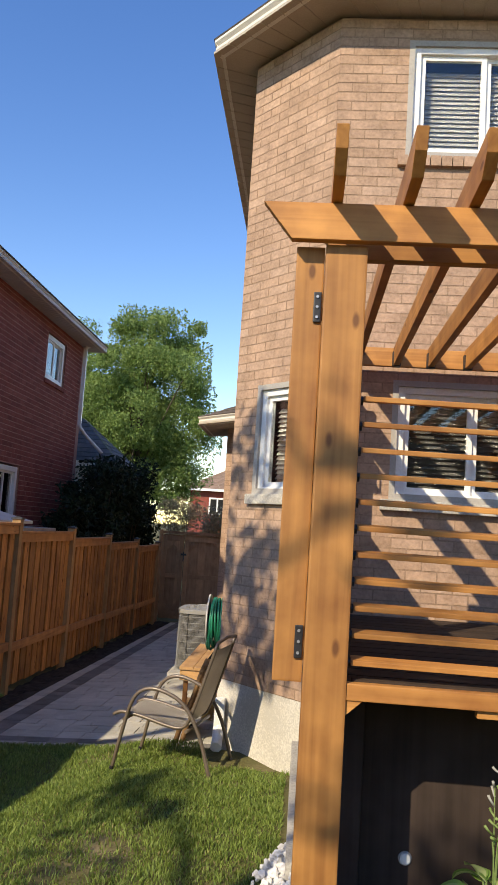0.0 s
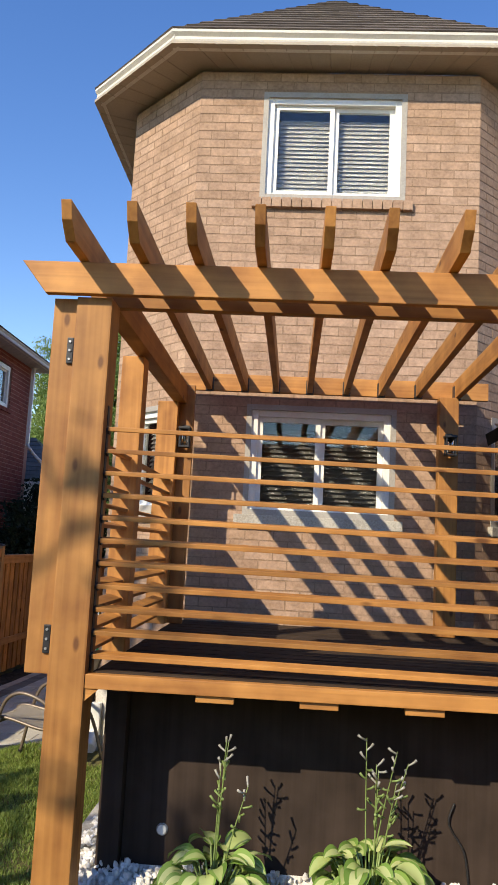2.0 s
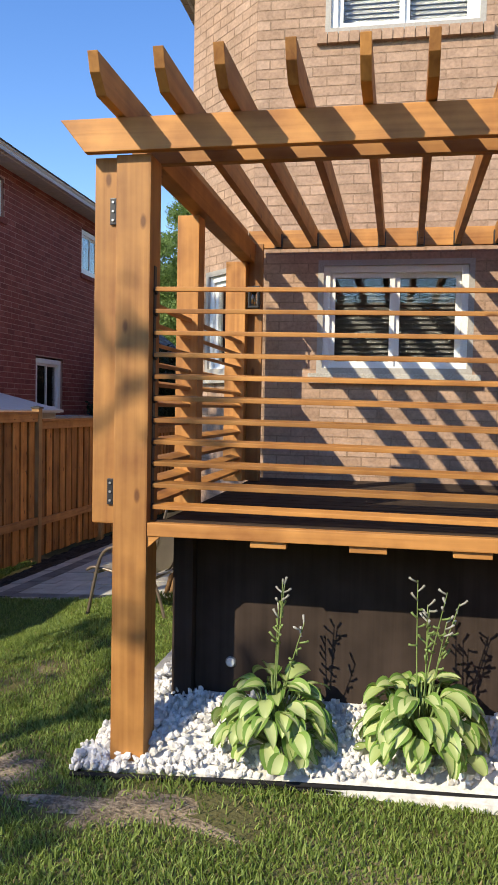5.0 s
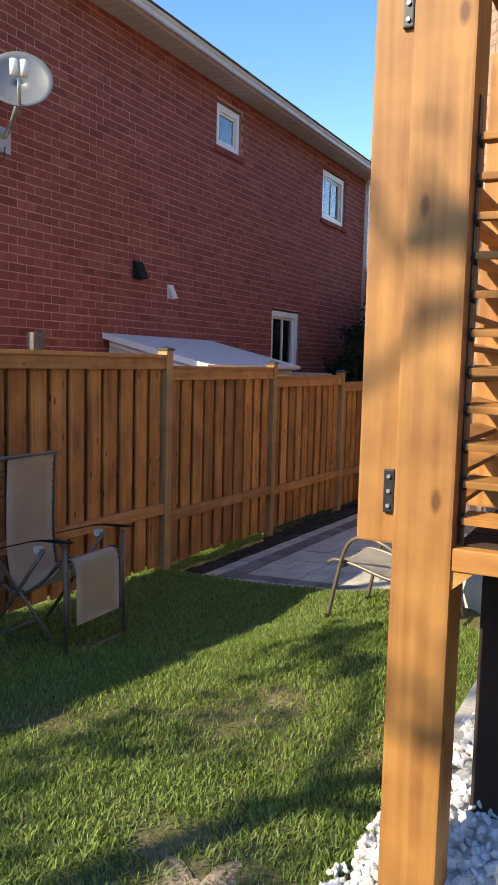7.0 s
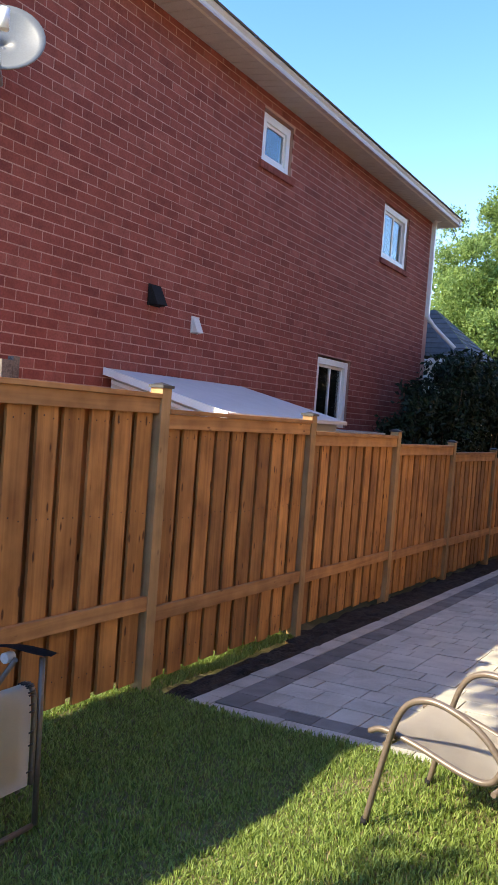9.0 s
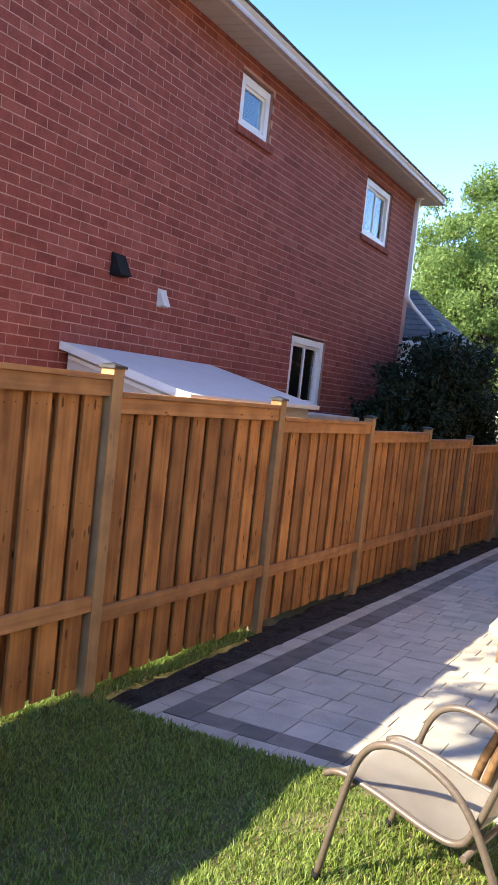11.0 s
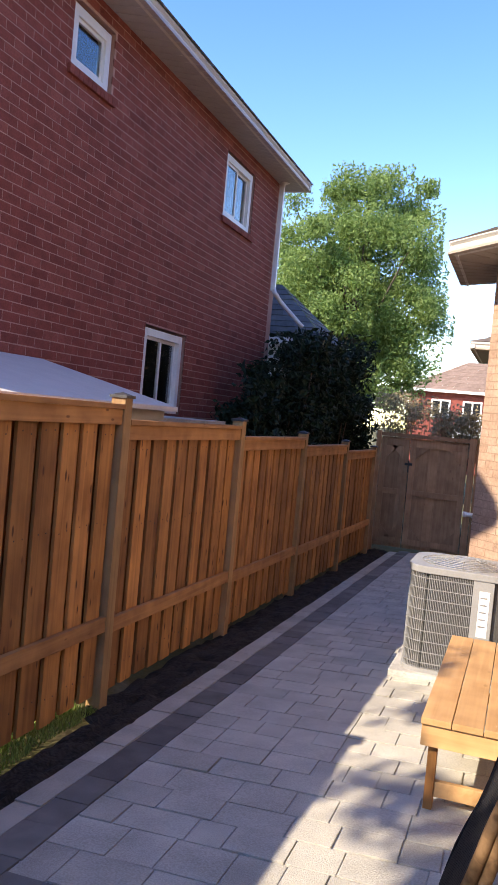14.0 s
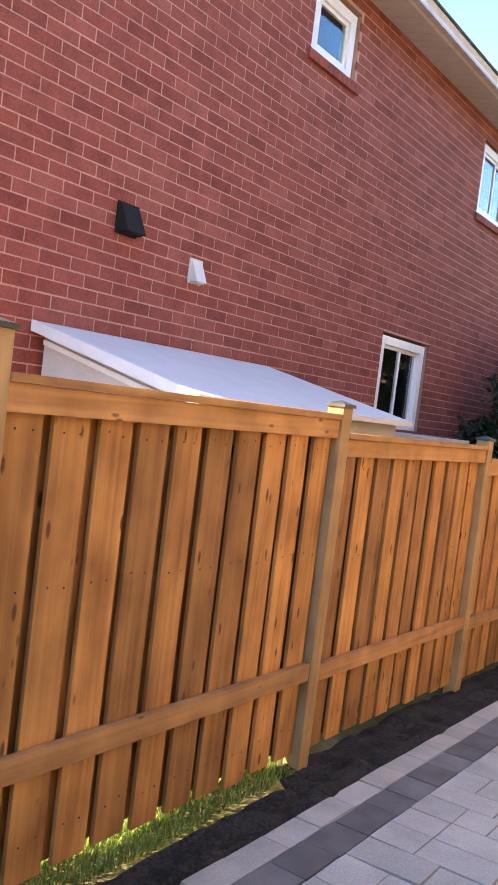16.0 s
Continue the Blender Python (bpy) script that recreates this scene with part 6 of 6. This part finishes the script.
# ---- plants and distance ----
def leaf_cards(rng, centres, spread, count, size, up=0.0):
    """Many small bent leaves scattered round the centres."""
    n = len(centres)
    c = np.asarray(centres)[rng.integers(0, n, count)]
    p = c[:, :3] + np.clip(rng.normal(0, 1, (count, 3)), -1.7, 1.7) * c[:, 3:4] * np.asarray(spread)
    d = rng.normal(0, 1, (count, 3))
    d[:, 2] -= up
    d /= np.linalg.norm(d, axis=1, keepdims=True)
    e = np.cross(d, rng.normal(0, 1, (count, 3)))
    e /= np.linalg.norm(e, axis=1, keepdims=True)
    s = size * rng.uniform(0.6, 1.3, (count, 1))
    f = np.cross(d, e) * 0.25
    v = np.stack([p - d * s, p + e * s * 0.45 + f * s, p + d * s, p - e * s * 0.45 + f * s], 1).reshape(-1, 3)
    q = np.arange(count * 4).reshape(-1, 4)
    return v, q


def tree(name, x, y, z0, height, crown, n_clump, n_leaf, size, label, seed, leaf_mat=TREE_LEAF, radius=0.16, spread=(0.14, 0.14, 0.085)):
    rng = np.random.default_rng(seed)
    t = thing(name, (x, y, z0), label, "tree")
    cx, cy, cz, rx, ry, rz = crown
    bm = bmesh.new()
    tube(smooth_line([(x, y, z0), (x + 0.1, y, z0 + (cz - z0) * 0.5), (cx, cy, cz)], 5), radius, 9, bm, taper=0.45)
    centres = []
    for k in range(n_clump):
        a, b = rng.uniform(0, 2 * math.pi), math.asin(rng.uniform(-0.8, 1))
        r = rng.uniform(0.25, 1.0) ** 0.6
        if rng.random() < 0.22:
            r *= 1.16
        c = (cx + rx * r * math.cos(a) * math.cos(b), cy + ry * r * math.sin(a) * math.cos(b), cz + rz * r * math.sin(b))
        centres.append((*c, rng.uniform(0.6, 1.25)))
        if k % 5 == 0:
            foot = Vector((cx, cy, cz - rz * rng.uniform(0.2, 0.8)))
            tube(smooth_line([foot, foot.lerp(Vector(c), 0.55) + Vector((0, 0, 0.15)), c], 4), radius * 0.3, 5, bm, taper=0.25)
    part("trunk", bm, TRUNK, t, "grey-brown trunk and limbs")
    v, q = leaf_cards(rng, centres, (spread[0] * rx, spread[1] * ry, spread[2] * rz), n_leaf, size, 0.3)
    ob = new("crown", raw("crown", v, q, leaf_mat))
    ob.parent = t
    ob.matrix_parent_inverse = Matrix.Translation((-x, -y, -z0))
    return t


tree("maple_tree", -6.35, 30.0, -1.0, 11, (-6.5, 30.0, 5.6, 2.8, 2.5, 4.2), 180, 110000, 0.064, "tall green leafy tree behind the gate", 11, spread=(0.115, 0.115, 0.066))
tree("side_tree", -9.0, 33.0, -1.0, 8, (-8.6, 33.0, 4.6, 2.6, 2.4, 3.2), 50, 11000, 0.15, "green leafy tree behind the red house", 12)
# out of view, its sparse crown set to throw dapples on lawn and posts
tree("shade_tree", -5.0, -4.5, 0.0, 8, (-4.4, -2.5, 5.4, 1.25, 2.2, 0.8), 12, 500, 0.085, "unseen leafy tree behind the walker, added to dapple lawn and posts", 13, radius=0.14)
# another unseen crown, added to break up the sun on pavers and bay wall
tree("dapple_tree", -6.0, 0.6, 0.0, 7, (-4.6, 1.6, 5.2, 1.9, 1.5, 0.8), 18, 1500, 0.085, "unseen leafy tree beyond the fence, added to dapple pavers and house wall", 14, radius=0.12)
# unseen plain walls added behind and to the east to block low sky light
solo("sky_block_rear", boxes((-16, 12, -15.0, -14.6, -0.5, 4.5)), TAN_MORTAR, "unseen plain wall far behind, added to block low sky light", "wall", kind="structure")
solo("sky_block_east", boxes((10.0, 10.4, -14.6, 6.0, -0.5, 3.2)), RED_MORTAR, "unseen plain wall to the east, added to block low sky light", "wall", kind="structure")


def bushes():
    rng = np.random.default_rng(31)
    b = thing("evergreen_bush", (-3.9, 16.2, -0.6), "large dark evergreen bush behind the fence", "bush")
    cen = []
    for k in range(85):
        y = rng.uniform(13.4, 19.0)
        top = 1.5 + 1.15 * step((y - 13.2) / 1.8) - 0.5 * step((y - 17.8) / 1.2)
        cen.append((rng.uniform(-4.5, -3.5), y, rng.uniform(0.3, top - 0.12), rng.uniform(0.7, 1.3)))
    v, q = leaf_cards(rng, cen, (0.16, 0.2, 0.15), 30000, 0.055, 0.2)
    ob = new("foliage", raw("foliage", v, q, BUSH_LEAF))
    ob.parent = b
    ob.matrix_parent_inverse = Matrix.Translation((3.9, -16.2, 0.6))
    bm = bmesh.new()
    for c in cen[::2]:
        tube([(-3.8, c[1], -0.7), (c[0], c[1], c[2])], 0.02, 5, bm, taper=0.4)
    part("stems", bm, TRUNK, b)
    s = thing("twiggy_shrub", (-2.3, 20.5, -0.7), "brownish twiggy shrub beyond the gate", "shrub")
    cen = [(rng.uniform(-3.5, -1.2), rng.uniform(20.0, 21.2), 0.0, 1.0) for k in range(60)]
    cen = [(x, y, rng.uniform(1.0, 1.68 + 0.5 * math.exp(-((x + 3.1) / 0.5) ** 2)), rng.uniform(0.7, 1.2)) for x, y, z, w in cen]
    v, q = leaf_cards(rng, cen, (0.14, 0.14, 0.12), 6000, 0.04, 0.0)
    ob = new("foliage", raw("foliage", v, q, TWIG_LEAF))
    ob.parent = s
    ob.matrix_parent_inverse = Matrix.Translation((2.3, -20.5, 0.7))
    bm = bmesh.new()
    for c in cen:
        tube([(c[0] * 0.7 - 0.7, c[1], -0.75), (c[0], c[1], c[2] + 0.15)], 0.012, 4, bm, taper=0.3)
    part("branchwork", bm, TRUNK, s)


bushes()


def far_house():
    f = thing("far_house", (-4.0, 52.0, -1.2), "red brick house across the street with a brown hip roof", "house")
    part("wall", boxes((-7.5, 1.5, 52.0, 60.0, -1.5, 3.9)), RED_BRICK, f)
    bm = bmesh.new()
    shingle_plane(bm, (-7.9, 51.6, 3.85), (1.9, 51.6, 3.85), (-1.0, 56, 5.9), (-4.6, 56, 5.9), 8)
    shingle_plane(bm, (-7.9, 60, 3.85), (-7.9, 51.6, 3.85), (-4.6, 56, 5.9), (-4.6, 56, 5.9), 8)
    shingle_plane(bm, (1.9, 51.6, 3.85), (1.9, 60, 3.85), (-1.0, 56, 5.9), (-1.0, 56, 5.9), 8)
    part("roof", bm, BROWN_SHINGLE, f)
    part("eave_trim", boxes((-7.9, 1.9, 51.55, 51.65, 3.7, 3.86)), WHITE, f)
    for x in (-6.2, -4.4, -2.4, -0.6):
        w = part("window", boxes((x, x + 1.1, 51.93, 51.99, 2.2, 3.3)), WHITE, f)
        part("pane", boxes((x + 0.1, x + 0.5, 51.91, 51.925, 2.3, 3.2), (x + 0.6, x + 1.0, 51.91, 51.925, 2.3, 3.2)), BLACK_PLASTIC, w)
    part("porch_roof", prism([(-4.9, 1.45), (-3.3, 2.3), (-1.7, 1.45), (-1.7, 1.25), (-4.9, 1.25)], 1, 50.4, 52.0), WHITE, f, "white porch gable")
    for x in (-4.7, -1.9):
        part("porch_column", tube([(x, 50.6, -1.4), (x, 50.6, 1.25)], 0.14, 10), WHITE, f)


far_house()


# ---- grass ----
SPOTS = ((0.32, 2.60, 0.55, 0.15), (-0.42, 2.82, 0.24, 0.26), (-0.50, 2.42, 0.28, 0.13), (-0.83, 4.28, 0.2, 0.14), (-0.95, 3.92, 0.14, 0.12), (-1.62, 3.6, 0.2, 0.15), (-0.65, 3.02, 0.15, 0.14))


def bare_patches():
    for i, (cx, cy, rx, ry) in enumerate(SPOTS[:3]):
        bm = bmesh.new()
        mid = bm.verts.new((cx, cy, ground_z(cx, cy) + 0.008))
        rings = []
        for s in (0.4, 0.8, 1.15):
            ring = []
            for k in range(40):
                a = k * math.pi / 20
                w = s * (0.75 + 0.75 * noise.noise((math.cos(a) * 1.6, math.sin(a) * 1.6, i * 3.0)) + 0.3 * noise.noise((math.cos(a) * 5, math.sin(a) * 7, i)))
                x, y = cx + rx * w * math.cos(a), cy + ry * w * math.sin(a)
                if y > 2.79 + 0.085 * x and x > -0.12:
                    y = 2.79 + 0.085 * x
                lift = 0.006 if s < 0.5 else (0.003 if s < 1 else -0.012)
                ring.append(bm.verts.new((x, y, ground_z(x, y) + lift + 0.004 * noise.noise((x * 25, y * 25, 1)))))
            rings.append(ring)
        for k in range(40):
            j = (k + 1) % 40
            bm.faces.new((mid, rings[0][k], rings[0][j]))
            for a, b in zip(rings, rings[1:]):
                bm.faces.new((a[k], b[k], b[j], a[j]))
        solo("bare_patch", bm, BARE, "dry bare soil patch worn into the lawn", "soil", kind="structure")


bare_patches()


def grass():
    rng = np.random.default_rng(77)

    def blades(n, x0, x1, y0, y1, tall, name, mat, keep):
        x, y = rng.uniform(x0, x1, n), rng.uniform(y0, y1, n)
        ok = np.array([keep(a, b) for a, b in zip(x, y)])
        u = rng.uniform(0, 1, n)
        x, y = x[u < ok], y[u < ok]
        n = len(x)
        z = np.array([ground_z(a, b) + 0.022 * noise.noise((a * 1.7, b * 1.7, 0)) for a, b in zip(x, y)]) - 0.004
        clump = np.array([noise.noise((a * 5, b * 5, 9)) for a, b in zip(x, y)])
        h = tall * rng.uniform(0.55, 1.25, n) * (1 + 0.55 * clump)
        a = rng.uniform(0, 2 * math.pi, n)
        lean = h * rng.uniform(0.15, 1.0, n)
        la = a + rng.normal(0, 0.7, n) + 1.5
        w = rng.uniform(0.0020, 0.0040, n)
        sx, sy = np.cos(a) * w, np.sin(a) * w
        dx, dy = np.cos(la) * lean, np.sin(la) * lean
        v = np.stack([np.stack([x - sx, y - sy, z], 1), np.stack([x + sx, y + sy, z], 1),
                      np.stack([x + sx * 0.8 + dx * 0.35, y + sy * 0.8 + dy * 0.35, z + h * 0.62], 1), np.stack([x - sx * 0.8 + dx * 0.35, y - sy * 0.8 + dy * 0.35, z + h * 0.62], 1),
                      np.stack([x + sx * 0.1 + dx, y + sy * 0.1 + dy, z + h], 1), np.stack([x - sx * 0.1 + dx, y - sy * 0.1 + dy, z + h], 1)], 1).reshape(-1, 3)
        k = np.arange(n)[:, None] * 6
        q = np.concatenate([k + np.array([0, 1, 2, 3]), k + np.array([3, 2, 4, 5])])
        ob = new(name, raw(name, v, q, mat))
        return ob

    def bare(x, y):
        s = noise.noise((x * 0.9 + 3.1, y * 0.9, 2.0)) + 0.45 * noise.noise((x * 2.7, y * 2.7, 7.0))
        spot = 0.0
        for cx, cy, rx, ry in SPOTS:
            spot = max(spot, math.exp(-(((x - cx) / rx) ** 2 + ((y - cy) / ry) ** 2)))
        return 0.75 * spot + max(0.0, s - 0.14) * 0.85

    def lawn(x, y):
        if y > 6.53 and x > -2.68:
            return 0
        if x > (-0.07 if y < 3.5 else 0.0) and 2.82 + 0.06 * x < y and y < 5.6:
            return 0
        if y > BAY_Y + 0.1 and x > -0.5 - (y - 5.6) * 0.2:
            return 0
        if -2.99 < x < -2.90 and y > 6.6:
            return 0.2
        return max(0.10, 1 - 1.35 * bare(x, y))

    tagged(blades(300000, -3.1, 1.7, 1.5, 6.55, 0.029, "grass", GRASS, lawn), "short green lawn grass, patchy and uneven", "grass", kind="stuff")
    tagged(blades(42000, -3.1, 1.7, 1.5, 6.55, 0.022, "dry_grass", DRY_GRASS, lambda x, y: lawn(x, y) * min(1.0, 0.25 + 1.5 * bare(x, y)) if lawn(x, y) else 0), "straw-coloured dry grass among the lawn", "grass", kind="stuff")
    tagged(blades(24000, -4.2, -2.87, 6.55, 8.4, 0.034, "fence_grass", GRASS, lambda x, y: 0.0 if x > -2.9 and y > 8.2 else 1.0), "longer grass under and behind the fence", "grass", kind="stuff")
    tagged(blades(22000, -3.0, 3.5, -2.5, 1.5, 0.05, "near_grass", GRASS, lambda x, y: 1.0), "short green lawn grass", "grass", kind="stuff")


grass()
